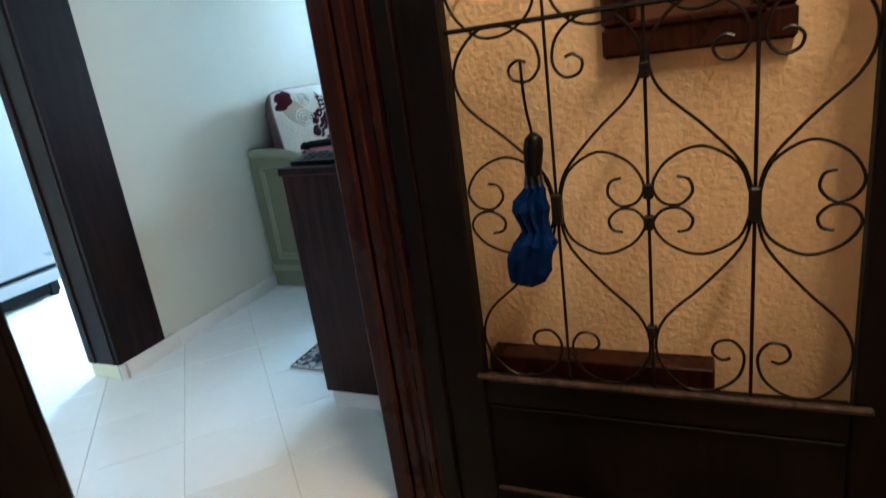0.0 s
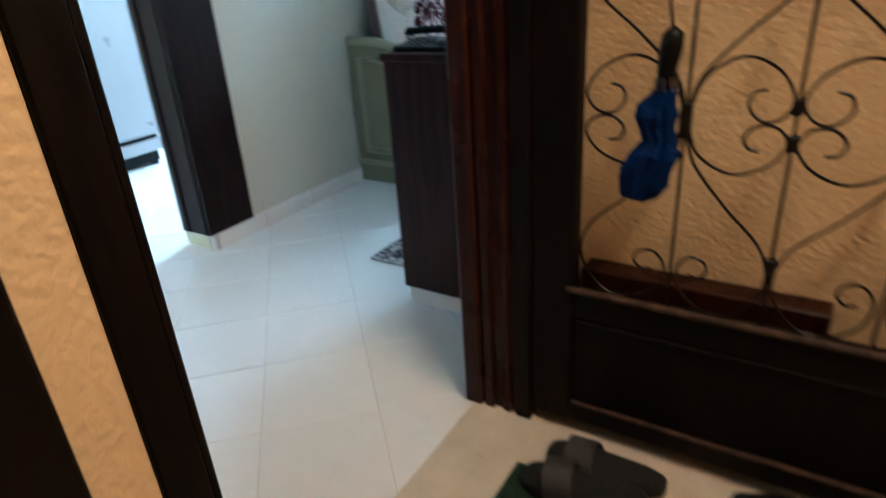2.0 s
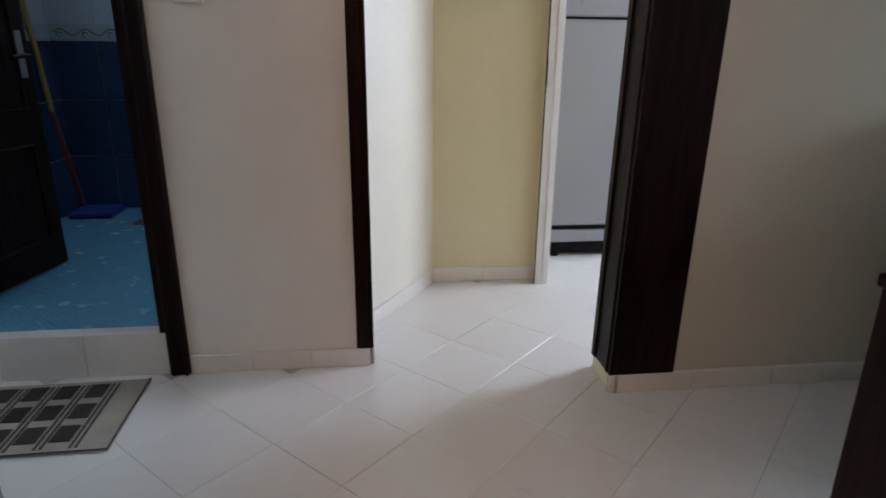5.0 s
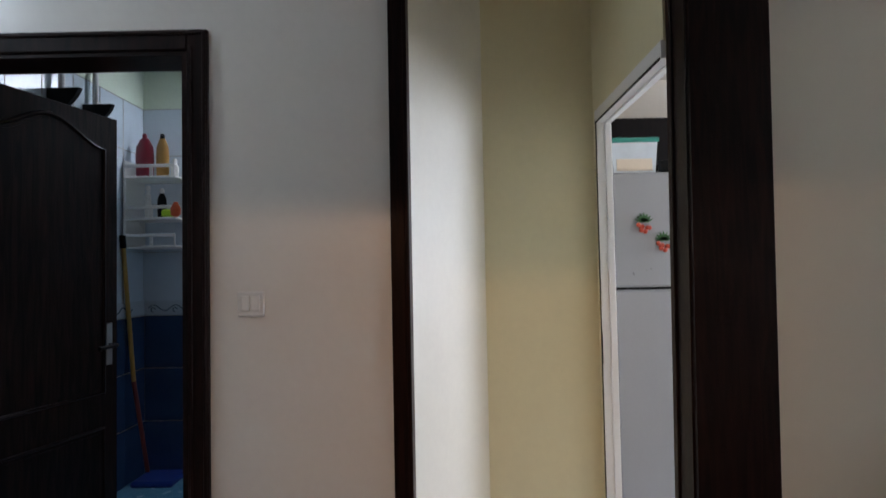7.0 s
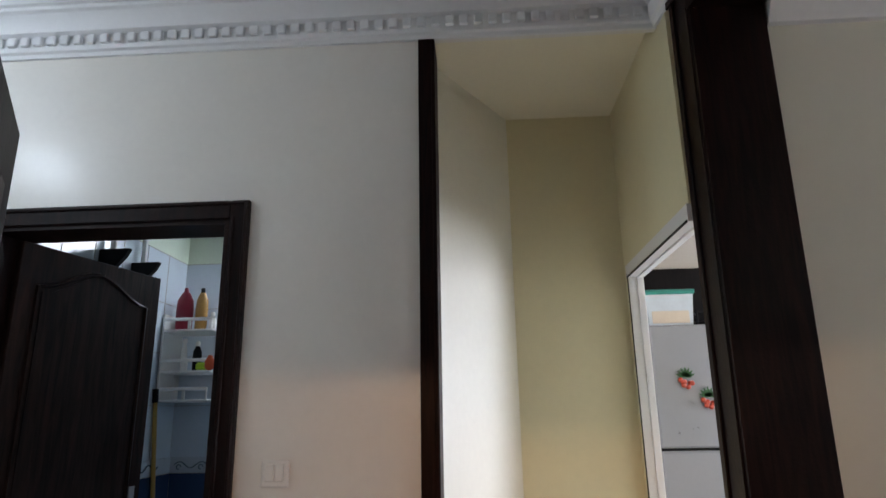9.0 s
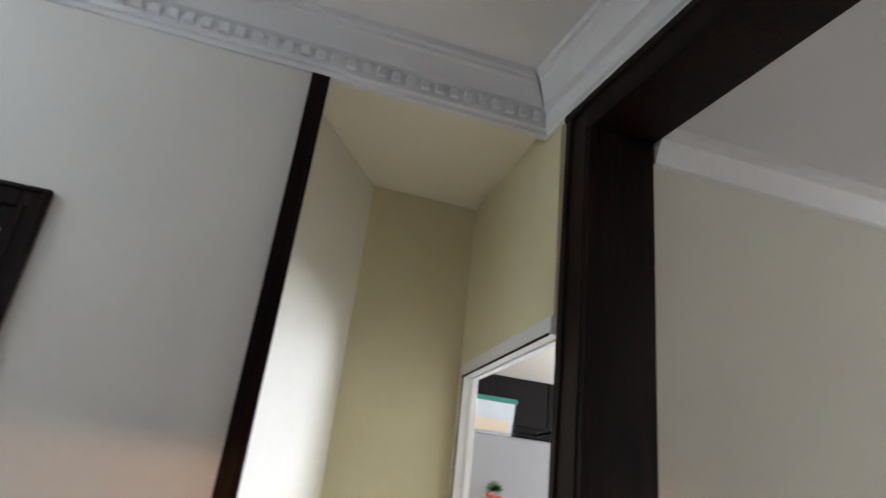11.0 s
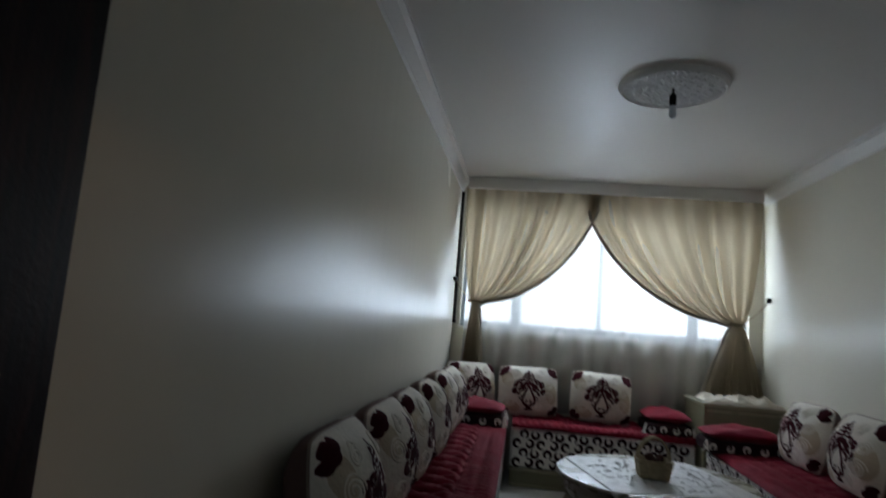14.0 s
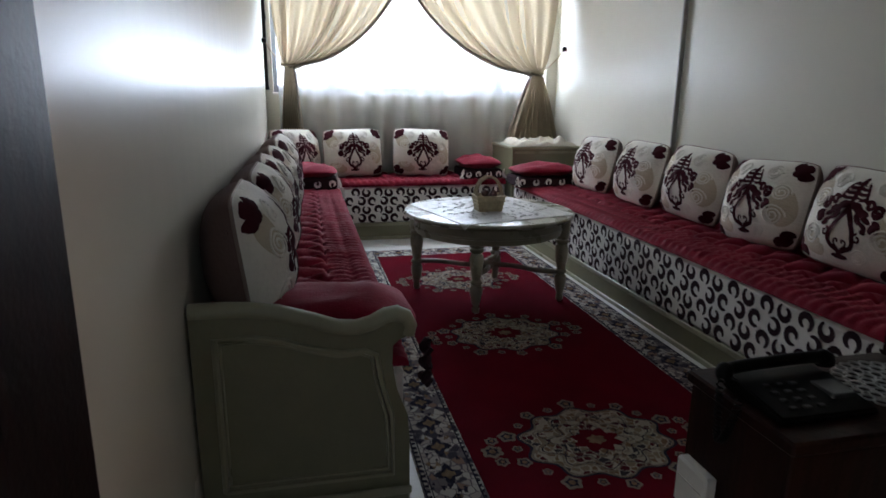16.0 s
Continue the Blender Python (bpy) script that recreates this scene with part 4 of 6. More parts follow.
rk = thing("black_rack", "black wire rack standing on the refrigerator", "rack", (0.57, 1.36, 1.916))
for z in (0.02, 0.07):
    part("wire_rail", tube(bmesh.new(), [(-0.12, -0.12, z), (0.12, -0.12, z), (0.12, 0.12, z), (-0.12, 0.12, z), (-0.12, -0.12, z)], 0.008, 6), M_blackp, rk)
for sx in (-0.12, 0.12):
    for sy in (-0.12, 0.12):
        part("wire_post", tube(bmesh.new(), [(sx, sy, 0), (sx, sy, 0.09)], 0.008, 6), M_blackp, rk)
kc = thing("wall_cupboard", "dark brown kitchen wall cupboard behind the refrigerator", "cupboard", (0.60, 1.64, 1.93))
part("body", boxes((-0.45, 0.75, -0.14, 0.20, 0.0, 0.36), bevel=0.004), M_black_wood, kc)
part("door", boxes((-0.44, 0.14, -0.158, -0.141, 0.01, 0.35), bevel=0.004), M_black_wood, kc)
part("door", boxes((0.15, 0.74, -0.158, -0.141, 0.01, 0.35), bevel=0.004), M_black_wood, kc)

# ---- bathroom things ----
bt = tagged(part("bathroom_tiling", boxes((-2.659, -2.656, 0.15, 1.866, 0.168, 1.17), (-2.656, -1.21, 1.866, 1.869, 0.168, 1.17)), M_grout), "dark blue wall tiles in the bathroom", "tiles", "", "structure")
tile_l = mesh_of("blue_tile", boxes((-2.656, -2.648, 0.002, 0.248, 0.002, 0.330), bevel=0.002), M_bath_blue)
tile_b = mesh_of("blue_tile", boxes((0.002, 0.248, 1.858, 1.866, 0.002, 0.330), bevel=0.002), M_bath_blue)
for k in range(3):
    for i in range(7):
        o = new("blue_tile", tile_l)
        o.parent, o.location = bt, (0, 0.116 + 0.25 * i, 0.170 + 0.333 * k)
    for i in range(6):
        o = new("blue_tile", tile_b)
        o.parent, o.location = bt, (-2.648 + 0.25 * i, 0, 0.170 + 0.333 * k)
part("border_strip", boxes((-2.656, -2.647, 0.15, 1.857, 1.172, 1.262), (-2.647, -1.21, 1.857, 1.866, 1.172, 1.262)), M_bath_border, bt, "pale border tiles with a scroll pattern")
bm = bmesh.new()
for i in range(10):
    x0 = -2.62 + 0.14 * i
    pts = [(x0 + 0.14 * k / 12, 1.855, 1.217 + 0.018 * math.sin(2 * math.pi * k / 12)) for k in range(13)]
    tube(bm, pts, 0.004, 4)
    tube(bm, [(x0 + 0.03 + 0.014 * math.cos(a * 0.8), 1.855, 1.205 + 0.014 * math.sin(a * 0.8)) for a in range(7)], 0.0035, 4)
    y0 = 0.3 + 0.14 * i
    pts = [(-2.645, y0 + 0.14 * k / 12, 1.217 + 0.018 * math.sin(2 * math.pi * k / 12)) for k in range(13)]
    tube(bm, pts, 0.004, 4)
part("border_scroll", bm, material("border_blue", (0.10, 0.16, 0.20), 0.2), bt, "dark blue scroll on the border")
bm = bmesh.new()
for z in (1.57, 1.88, 2.19, 2.496):
    box(bm, -2.6595, -2.6575, 0.15, 1.868, z, z + 0.004)
    box(bm, -2.657, -1.21, 1.8675, 1.8695, z, z + 0.004)
for i in range(1, 8):
    box(bm, -2.6595, -2.6575, 0.12 + 0.25 * i, 0.124 + 0.25 * i, 1.26, 2.5)
    box(bm, -2.65 + 0.25 * i, -2.646 + 0.25 * i, 1.8675, 1.8695, 1.26, 2.5)
part("tile_joints", bm, M_grout, bt)
sf = thing("bathroom_shelf", "white plastic corner shelf with railings and toiletries", "shelf", (-2.50, 1.72, 1.59))
part("side_frame", boxes((-0.15, -0.135, -0.12, 0.13, 0.0, 0.53), bevel=0.003), M_switch, sf)
part("side_frame", boxes((0.155, 0.17, 0.10, 0.13, 0.0, 0.53), bevel=0.003), M_switch, sf)
for z in (0.0, 0.17, 0.42):
    part("shelf_board", boxes((-0.15, 0.17, -0.12, 0.13, z, z + 0.014), bevel=0.004), M_switch, sf)
    part("railing", boxes((-0.14, 0.16, -0.122, -0.112, z + 0.065, z + 0.085), (0.01, 0.03, -0.122, -0.112, z + 0.014, z + 0.065), (0.155, 0.165, -0.122, -0.112, z + 0.014, z + 0.085), bevel=0.003), M_switch, sf)


def bottle(name, label, where, prof, mat, cap_mat, caph=0.03, capr=0.014):
    b = thing(name, label, "bottle", where)
    part("bottle_body", lathe(bmesh.new(), prof, n=16, m=Matrix.Diagonal((1, 0.65, 1, 1))), mat, b, smooth=50)
    z = prof[-1][1]
    part("cap", lathe(bmesh.new(), [(capr, z), (capr, z + caph * 0.7), (capr * 0.7, z + caph)], n=12), cap_mat, b, smooth=40)


BP = [(0.030, 0), (0.034, 0.01), (0.036, 0.10), (0.033, 0.15), (0.018, 0.185), (0.014, 0.19)]
bottle("shampoo_bottle", "dark red shampoo bottle on the bathroom shelf", (-2.565, 1.70, 2.0245), [(r * 1.55, z * 1.30) for r, z in BP], material("red_plastic", (0.24, 0.012, 0.03), 0.3), material("red_cap", (0.24, 0.012, 0.03), 0.3))
bottle("lotion_bottle", "amber shampoo bottle with a black cap on the bathroom shelf", (-2.455, 1.70, 2.0245), [(r * 1.12, z * 1.28) for r, z in BP], material("amber_plastic", (0.42, 0.22, 0.05), 0.3), M_blackp)
bottle("small_bottle", "small white bottle on the bathroom shelf", (-2.375, 1.69, 2.0245), [(r * 0.7, z * 0.45) for r, z in BP], M_switch, M_switch)
bottle("dark_bottle", "dark bottle on the bathroom shelf", (-2.45, 1.68, 1.7745), [(r * 0.8, z * 0.8) for r, z in BP], M_blackp, M_switch)
bottle("white_tube", "white tube leaning on the bathroom shelf", (-2.54, 1.69, 1.7745), [(r * 0.55, z * 0.9) for r, z in BP], M_switch, M_switch)
lf = thing("sponge", "lime green sponge on the bathroom shelf", "sponge", (-2.40, 1.66, 1.7745))
part("foam", boxes((-0.04, 0.04, -0.025, 0.025, 0.0, 0.05), bevel=0.012), material("lime_foam", (0.35, 0.55, 0.03), 0.9), lf)
orr = thing("orange_brush", "orange plastic brush hanging from the shelf rail", "brush", (-2.325, 1.585, 1.80))
part("head", lathe(bmesh.new(), [(0.012, -0.03), (0.03, -0.015), (0.032, 0.02), (0.012, 0.06)], n=14, m=Matrix.Diagonal((1, 0.5, 1, 1))), material("orange_plastic", (0.65, 0.09, 0.02), 0.4), orr, smooth=50)
br = thing("broom", "squeegee broom with a yellow pole leaning on the tiles", "broom", (-2.56, 1.60, 0.168))
part("pole", tube(bmesh.new(), [(0.0, 0.12, 0.06), (-0.05, 0.05, 0.62)], 0.013, 10), material("red_pole", (0.20, 0.03, 0.02), 0.4), br, "red lower pole")
part("upper_pole", tube(bmesh.new(), [(-0.05, 0.05, 0.62), (-0.083, -0.005, 1.42)], 0.013, 10), material("yellow_pole", (0.50, 0.30, 0.06), 0.4), br, "yellow upper pole")
part("grip", tube(bmesh.new(), [(-0.083, -0.005, 1.42), (-0.087, -0.01, 1.50)], 0.018, 10), M_blackp, br, "black grip")
part("blade", boxes((-0.05, 0.20, 0.0, 0.24, 0.0, 0.035), bevel=0.01), material("blue_rubber", (0.01, 0.04, 0.25), 0.5), br, "blue squeegee head")
dr = structure("floor_drain", boxes((-2.20, -2.08, 1.45, 1.57, 0.1685, 0.172), bevel=0.001), M_steel, "steel floor drain in the bathroom", "drain")
wt = thing("water_heater_bracket", "grey metal brackets and pipes on the bathroom wall", "bracket", (-2.655, 1.15, 2.15))
for yy in (-0.25, 0.05):
    part("bracket", prism(bmesh.new(), [(0.0, 0.0), (0.14, 0.16), (0.16, 0.20), (0.0, 0.20)], yy, yy + 0.03, "y"), M_blackp, wt)
    part("pipe", tube(bmesh.new(), [(0.03, yy + 0.07, 0.0), (0.03, yy + 0.07, 0.55)], 0.016, 8), M_switch, wt)

# ---- salon: sofas ----
M_green_paint = material("sage_painted_wood", (0.19, 0.18, 0.105), 0.33, vary=0.08, scale=8, bump=0.08)
M_green_edge = material("pale_sage_edge", (0.29, 0.275, 0.18), 0.3, vary=0.08)
M_white_fab = material("cream_upholstery", (0.80, 0.77, 0.72), 0.85, vary=0.05, bump=0.3, bump_scale=180, spec=0.15)
M_scroll = material("dark_maroon_scrolls", (0.030, 0.012, 0.016), 0.85, vary=0.15, bump=0.3, bump_scale=180, spec=0.15)
M_red = material("crimson_quilt", (0.185, 0.004, 0.018), 0.8, vary=0.14, scale=12, bump=0.25, bump_scale=140, spec=0.12)
M_red.node_tree.nodes["Principled BSDF"].inputs["Sheen Weight"].default_value = 0.22
M_red.node_tree.nodes["Principled BSDF"].inputs["Sheen Tint"].default_value = (1.0, 0.35, 0.42, 1)
M_cream = material("cream_cushion", (0.80, 0.76, 0.68), 0.85, vary=0.08, bump=0.5, bump_scale=60, spec=0.15)
M_motif = material("maroon_velvet", (0.055, 0.006, 0.012), 0.9, vary=0.2, spec=0.15)
M_pipe = material("brown_piping", (0.24, 0.18, 0.15), 0.8)


def c_scroll(bm, c, r, a0, flip, put):
    n = 11
    outer, inner = [], []
    for i in range(n + 1):
        t = i / n
        a = a0 + flip * math.radians(320) * t
        w = r * (0.26 + 0.56 * math.sin(math.pi * min(1, t * 1.02)) ** 0.8)
        rr = r * (1.0 - 0.42 * t)
        outer.append(bm.verts.new(put(c[0] + (rr + w / 2) * math.cos(a), c[1] + (rr + w / 2) * math.sin(a))))
        inner.append(bm.verts.new(put(c[0] + (rr - w / 2) * math.cos(a), c[1] + (rr - w / 2) * math.sin(a))))
    for i in range(n):
        bm.faces.new((outer[i], outer[i + 1], inner[i + 1], inner[i]))


def quilt(bm, L, W, z, th, zig=0.17):
    """Seat cover: wide lozenges at the back, a shirred strip at the front."""
    nx, ny = int(L / 0.0125), 44
    top = []
    for i in range(nx + 1):
        x = L * i / nx
        row = []
        for j in range(ny + 1):
            y = W * j / ny
            q = y / W
            if q < 0.66:
                a, b = x / zig + q * 2.1 + 0.12 * noise.noise((x * 5, y * 5, 1)), x / zig - q * 2.1 + 0.12 * noise.noise((x * 5, y * 5, 7))
                da, db = abs((a % 1) - 0.5) * 2, abs((b % 1) - 0.5) * 2
                h = 0.040 * min(1 - da ** 2, 1 - db ** 2) ** 0.8
            else:
                ph = (x + 0.010 * math.sin(y * 60 + x * 3) + 0.006 * noise.noise((x * 14, y * 20, 2))) / 0.058
                h = 0.017 * (1 - (abs((ph % 1) - 0.5) * 2) ** 1.6) + 0.008
            for seam in (0.66, 0.83):
                h -= 0.014 * max(0, 1 - abs(q - seam) / 0.02)
            h += 0.008 * noise.noise((x * 6, y * 6, 3.1))
            edge = max(0, (q - 0.93) / 0.07)
            row.append(bm.verts.new((x, -y, z + h - 0.03 * edge ** 2)))
        top.append(row)
    for i in range(nx):
        for j in range(ny):
            bm.faces.new((top[i][j], top[i + 1][j], top[i + 1][j + 1], top[i][j + 1]))
    bot = [[bm.verts.new((L * i / nx, -W * j, z - th)) for j in (0, 1)] for i in range(nx + 1)]
    for i in range(nx):
        bm.faces.new((top[i][ny], top[i + 1][ny], bot[i + 1][1], bot[i][1]))
        bm.faces.new((top[i + 1][0], top[i][0], bot[i][0], bot[i + 1][0]))
    bm.faces.new([top[0][j] for j in range(ny + 1)] + [bot[0][1], bot[0][0]])
    bm.faces.new([top[nx][j] for j in range(ny, -1, -1)] + [bot[nx][0], bot[nx][1]])


def bench(name, label, where, turn, L, W, seed):
    """A Moroccan bench: x runs along it, the seat front is at -W."""
    s = thing(name, label, "sofa", where, "", turn)
    part("plinth", boxes((0.0, L, -W + 0.03, -0.02, 0.0, 0.16), bevel=0.004), M_green_paint, s)
    part("plinth_rail", boxes((0.0, L, -W + 0.016, -W + 0.03, 0.132, 0.162), (0.0, L, -W + 0.016, -W + 0.03, 0.0, 0.03), bevel=0.004), M_green_edge, s)
    m = part("mattress", boxes((0.0, L, -W + 0.015, -0.005, 0.165, 0.495), bevel=0.02), M_white_fab, s, "cream mattress with dark maroon scrolls")
    shapes = []
    for flip in (1, -1):
        for a0 in (-60, 120):
            bm = bmesh.new()
            c_scroll(bm, (0, 0), 0.037, math.radians(a0), flip, lambda a, b: (a, 0, b))
            shapes.append(mesh_of("printed_scroll", bm, M_scroll))
    nx = int(L / 0.108)
    for i in range(nx):
        for j in range(4):
            x = 0.06 + (L - 0.1) * (i + (0.5 if j % 2 else 0)) / nx
            if x > L - 0.05:
                continue
            z = 0.209 + 0.079 * j
            o = new("printed_scroll", shapes[(0 if j % 2 else 2) + i % 2])
            o.parent, o.matrix_local = m, pose(x, -W + 0.0125, z)
    bm = bmesh.new()
    quilt(bm, L, W, 0.53, 0.03)
    part("quilted_cover", bm, M_red, s, "crimson quilted seat cover", 60)
    return s


# left bench with a carved end panel
b1 = bench("salon_bench", "long crimson quilted bench with a sage painted end panel", (1.035, -0.285, 0), 0, 4.42, 0.612, 1)
prof_top = [(-0.003, 0.716), (-0.10, 0.716), (-0.17, 0.712), (-0.25, 0.700), (-0.34, 0.672), (-0.42, 0.645), (-0.48, 0.640), (-0.53, 0.652), (-0.57, 0.672), (-0.60, 0.676), (-0.628, 0.664), (-0.640, 0.640), (-0.632, 0.612), (-0.605, 0.600), (-0.588, 0.585), (-0.585, 0.53), (-0.60, 0.44), (-0.632, 0.36), (-0.638, 0.28), (-0.638, 0.115)]
prof_top = [(y * 0.95, z) for y, z in prof_top]
outl = [(-0.003, 0.115)] + prof_top
bm = prism(bmesh.new(), outl, -0.04, 0.0, "x")
ep = part("end_panel", bm, M_green_paint, b1)
def inset(d, x):
    pts = [(-0.07, 0.165), (-0.07, 0.640 - d), (-0.17, 0.638 - d), (-0.26, 0.622 - d), (-0.35, 0.592 - d), (-0.43, 0.572 - d), (-0.50, 0.575 - d), (-0.535, 0.56 - d), (-0.545, 0.50), (-0.56, 0.43), (-0.58, 0.36), (-0.585, 0.165)]
    return [(x, a * 0.95, b) for a, b in pts]
part("panel_moulding", tube(bmesh.new(), inset(0, -0.040) + inset(0, -0.040)[:1], 0.010, 6), M_green_edge, ep, "pale raised moulding", 60)
part("inner_moulding", tube(bmesh.new(), [(-0.041, y * 0.94 - 0.018, 0.185 + (z - 0.165) * 0.93) for _, y, z in inset(0, 0)] + [(-0.041, -0.07 * 0.94 - 0.018, 0.185)], 0.005, 6), M_green_edge, ep, smooth=60)
part("top_rail", tube(bmesh.new(), [(-0.02, y, z) for y, z in prof_top[:13]], 0.026, 8), M_green_edge, ep, "pale sage scrolled top rail", 60)
part("end_base", boxes((-0.05, 0.0, -0.606, -0.003, 0.0, 0.115), bevel=0.006), M_green_paint, b1)
part("end_base_rail", boxes((-0.058, -0.05, -0.611, -0.003, 0.095, 0.125), bevel=0.004), M_green_edge, b1)
b2 = bench("salon_bench", "long cushioned bench with a crimson quilted seat along the pipe wall", (4.78, -3.185, 0), 180, 3.95, 0.685, 2)
b3 = bench("salon_bench", "short cushioned bench with a crimson quilted seat under the window", (5.49, -0.935, 0), -90, 1.54, 0.60, 3)


def pillow_mesh(W, H, T, seed, grid=18, ripple=0.006, sides=(-1, 1), swell=0.58):
    bm = bmesh.new()
    def surf(u, v, side):
        x = u * W / 2 * math.sqrt(1 - 0.17 * v ** 4) * (1 - 0.03 * (1 - v ** 2))
        z = v * H / 2 * math.sqrt(1 - 0.17 * u ** 4) * (1 - 0.03 * (1 - u ** 2))
        t = max(0.0, (1 - u * u) * (1 - v * v)) ** swell
        wave = noise.noise((u * 2.3 + seed, v * 2.3, side)) + 0.45 * noise.noise((u * 6 + seed, v * 6, side))
        return (x, side * (T / 2 * t + ripple * t * wave), z)
    for side in sides:
        g = [[bm.verts.new(surf(math.sin(math.pi * (i / grid - 0.5)), math.sin(math.pi * (j / grid - 0.5)), side)) for j in range(grid + 1)] for i in range(grid + 1)]
        for i in range(grid):
            for j in range(grid):
                bm.faces.new((g[i][j], g[i + 1][j], g[i + 1][j + 1], g[i][j + 1]))
    bmesh.ops.remove_doubles(bm, verts=bm.verts[:], dist=0.0006)
    return bm, surf


def blob(bm, surf, W, H, cx, cz, rx, rz, rot, n=9, side=-1):
    """A soft round patch lying on the cushion's swell."""
    def at(dx, dz, lift):
        x, z = cx + dx * math.cos(rot) - dz * math.sin(rot), cz + dx * math.sin(rot) + dz * math.cos(rot)
        return bm.verts.new(Vector(surf(max(-1, min(1, x / (W / 2))), max(-1, min(1, z / (H / 2))), side)) + Vector((0, side * lift, 0)))
    c = at(0, 0, 0.005)
    rings = [[at(k * rx * math.cos(2 * math.pi * i / n), k * rz * math.sin(2 * math.pi * i / n), l) for i in range(n)] for k, l in ((0.35, 0.005), (0.68, 0.0045), (1.0, 0.003))]
    for i in range(n):
        e = (i + 1) % n
        bm.faces.new((c, rings[0][i], rings[0][e]))
        for a, b in zip(rings, rings[1:]):
            bm.faces.new((a[i], b[i], b[e], a[e]))


def strand(bm, surf, W, H, pts, w):
    L, R = [], []
    P = smooth_path([(x, z, 0) for x, z in pts], 4)
    for i, p in enumerate(P):
        d = (P[min(i + 1, len(P) - 1)] - P[max(i - 1, 0)]).normalized()
        for lst, sg in ((L, 1), (R, -1)):
            x, z = p.x - d.y * w * sg, p.y + d.x * w * sg
            lst.append(bm.verts.new(Vector(surf(x / (W / 2), z / (H / 2), -1)) + Vector((0, -0.003, 0))))
    for i in range(len(P) - 1):
        bm.faces.new((L[i], L[i + 1], R[i + 1], R[i]))


M_bloom = material("beige_bloom_weave", (0.58, 0.50, 0.38), 0.9, vary=0.1, bump=0.5, bump_scale=90, spec=0.12)
M_back = material("grey_brown_backing", (0.15, 0.095, 0.085), 0.9, vary=0.1, bump=0.4, bump_scale=80, spec=0.15)


def motif_cushion(where, m, W=0.56, H=0.46, T=0.285, seed=1):
    c = thing("sofa_cushion", "cream cushion with a maroon flowering tree motif on the bench", "cushion", where, "motif cushions")
    bm, surf = pillow_mesh(W, H, T, seed, 22, 0.018, (-1,), 0.50)
    body = part("front_cover", bm, M_cream, c, smooth=80)
    bm, surf_back = pillow_mesh(W, H, T, seed, 16, 0.012, (1,), 0.36)
    part("back_cover", bm, M_back, c, "plain grey-brown back", 80)
    bm = bmesh.new()
    strand(bm, surf, W, H, [(0, 0.172), (0, 0.11), (0, 0.028)], 0.009)
    blob(bm, surf, W, H, 0, 0.172, 0.010, 0.014, 0)
    strand(bm, surf, W, H, [(0, -0.150), (0, -0.170)], 0.016)
    blob(bm, surf, W, H, 0, -0.176, 0.044, 0.012, 0)
    for sg in (-1, 1):
        # tiers of the crown, with cream gaps between them
        for z, w in ((0.152, 0.030), (0.130, 0.042), (0.106, 0.050), (0.082, 0.056)):
            strand(bm, surf, W, H, [(0, z + 0.006), (sg * w * 0.6, z), (sg * w, z + 0.008)], 0.0075)
        strand(bm, surf, W, H, [(sg * 0.030, 0.155), (sg * 0.046, 0.120), (sg * 0.056, 0.080)], 0.006)
        # curled side lobes
        for cx, cz, r0, a0 in ((0.118, 0.042, 0.030, 2.6), (0.128, -0.022, 0.027, 2.2), (0.078, 0.066, 0.022, 2.9)):
            strand(bm, surf, W, H, [(sg * (cx + r0 * (1 - 0.055 * k) * math.cos(a0 - k * 0.62)), cz + r0 * (1 - 0.055 * k) * math.sin(a0 - k * 0.62)) for k in range(13)], 0.0085)
        blob(bm, surf, W, H, sg * 0.134, -0.026, 0.022, 0.020, 0)
        blob(bm, surf, W, H, sg * 0.126, 0.040, 0.014, 0.013, 0)
        # body between the lobes and the drop
        for x, z, rx, rz, a in ((0.028, 0.050, 0.030, 0.020, -0.5), (0.056, 0.030, 0.034, 0.018, -0.2), (0.048, 0.000, 0.030, 0.014, -0.9), (0.082, 0.004, 0.030, 0.012, -0.5), (0.084, -0.026, 0.026, 0.010, -0.7), (0.094, -0.048, 0.018, 0.010, -0.4)):
            blob(bm, surf, W, H, sg * x, z, rx, rz, sg * a, 9)
        # cream drop outlined in maroon, with curls at its foot
        strand(bm, surf, W, H, [(0, 0.036), (sg * 0.022, -0.010), (sg * 0.046, -0.060), (sg * 0.058, -0.100), (sg * 0.046, -0.130), (sg * 0.018, -0.148), (0, -0.160)], 0.0105)
        strand(bm, surf, W, H, [(sg * 0.004, -0.146), (sg * 0.024, -0.128), (sg * 0.026, -0.108), (sg * 0.012, -0.104), (sg * 0.012, -0.118)], 0.0045)
        strand(bm, surf, W, H, [(sg * 0.058, -0.092), (sg * 0.080, -0.096), (sg * 0.084, -0.078), (sg * 0.072, -0.074)], 0.005)
        strand(bm, surf, W, H, [(sg * 0.048, -0.068), (sg * 0.064, -0.066), (sg * 0.072, -0.056)], 0.006)
    part("tree_motif", bm, M_motif, body, "maroon velvet tree motif")
    for cx, cz, rx, rz, a in ((0.205, -0.02, 0.060, 0.105, 0.15), (-0.20, 0.10, 0.055, 0.075, 0.4), (-0.16, -0.15, 0.085, 0.045, -0.3)):
        bm = bmesh.new()
        blob(bm, surf, W, H, cx, cz, rx, rz, a, 18)
        bmesh.ops.translate(bm, verts=bm.verts[:], vec=(0, 0.002, 0))
        part("beige_bloom", bm, M_bloom, body, "pale beige woven bloom", 80)
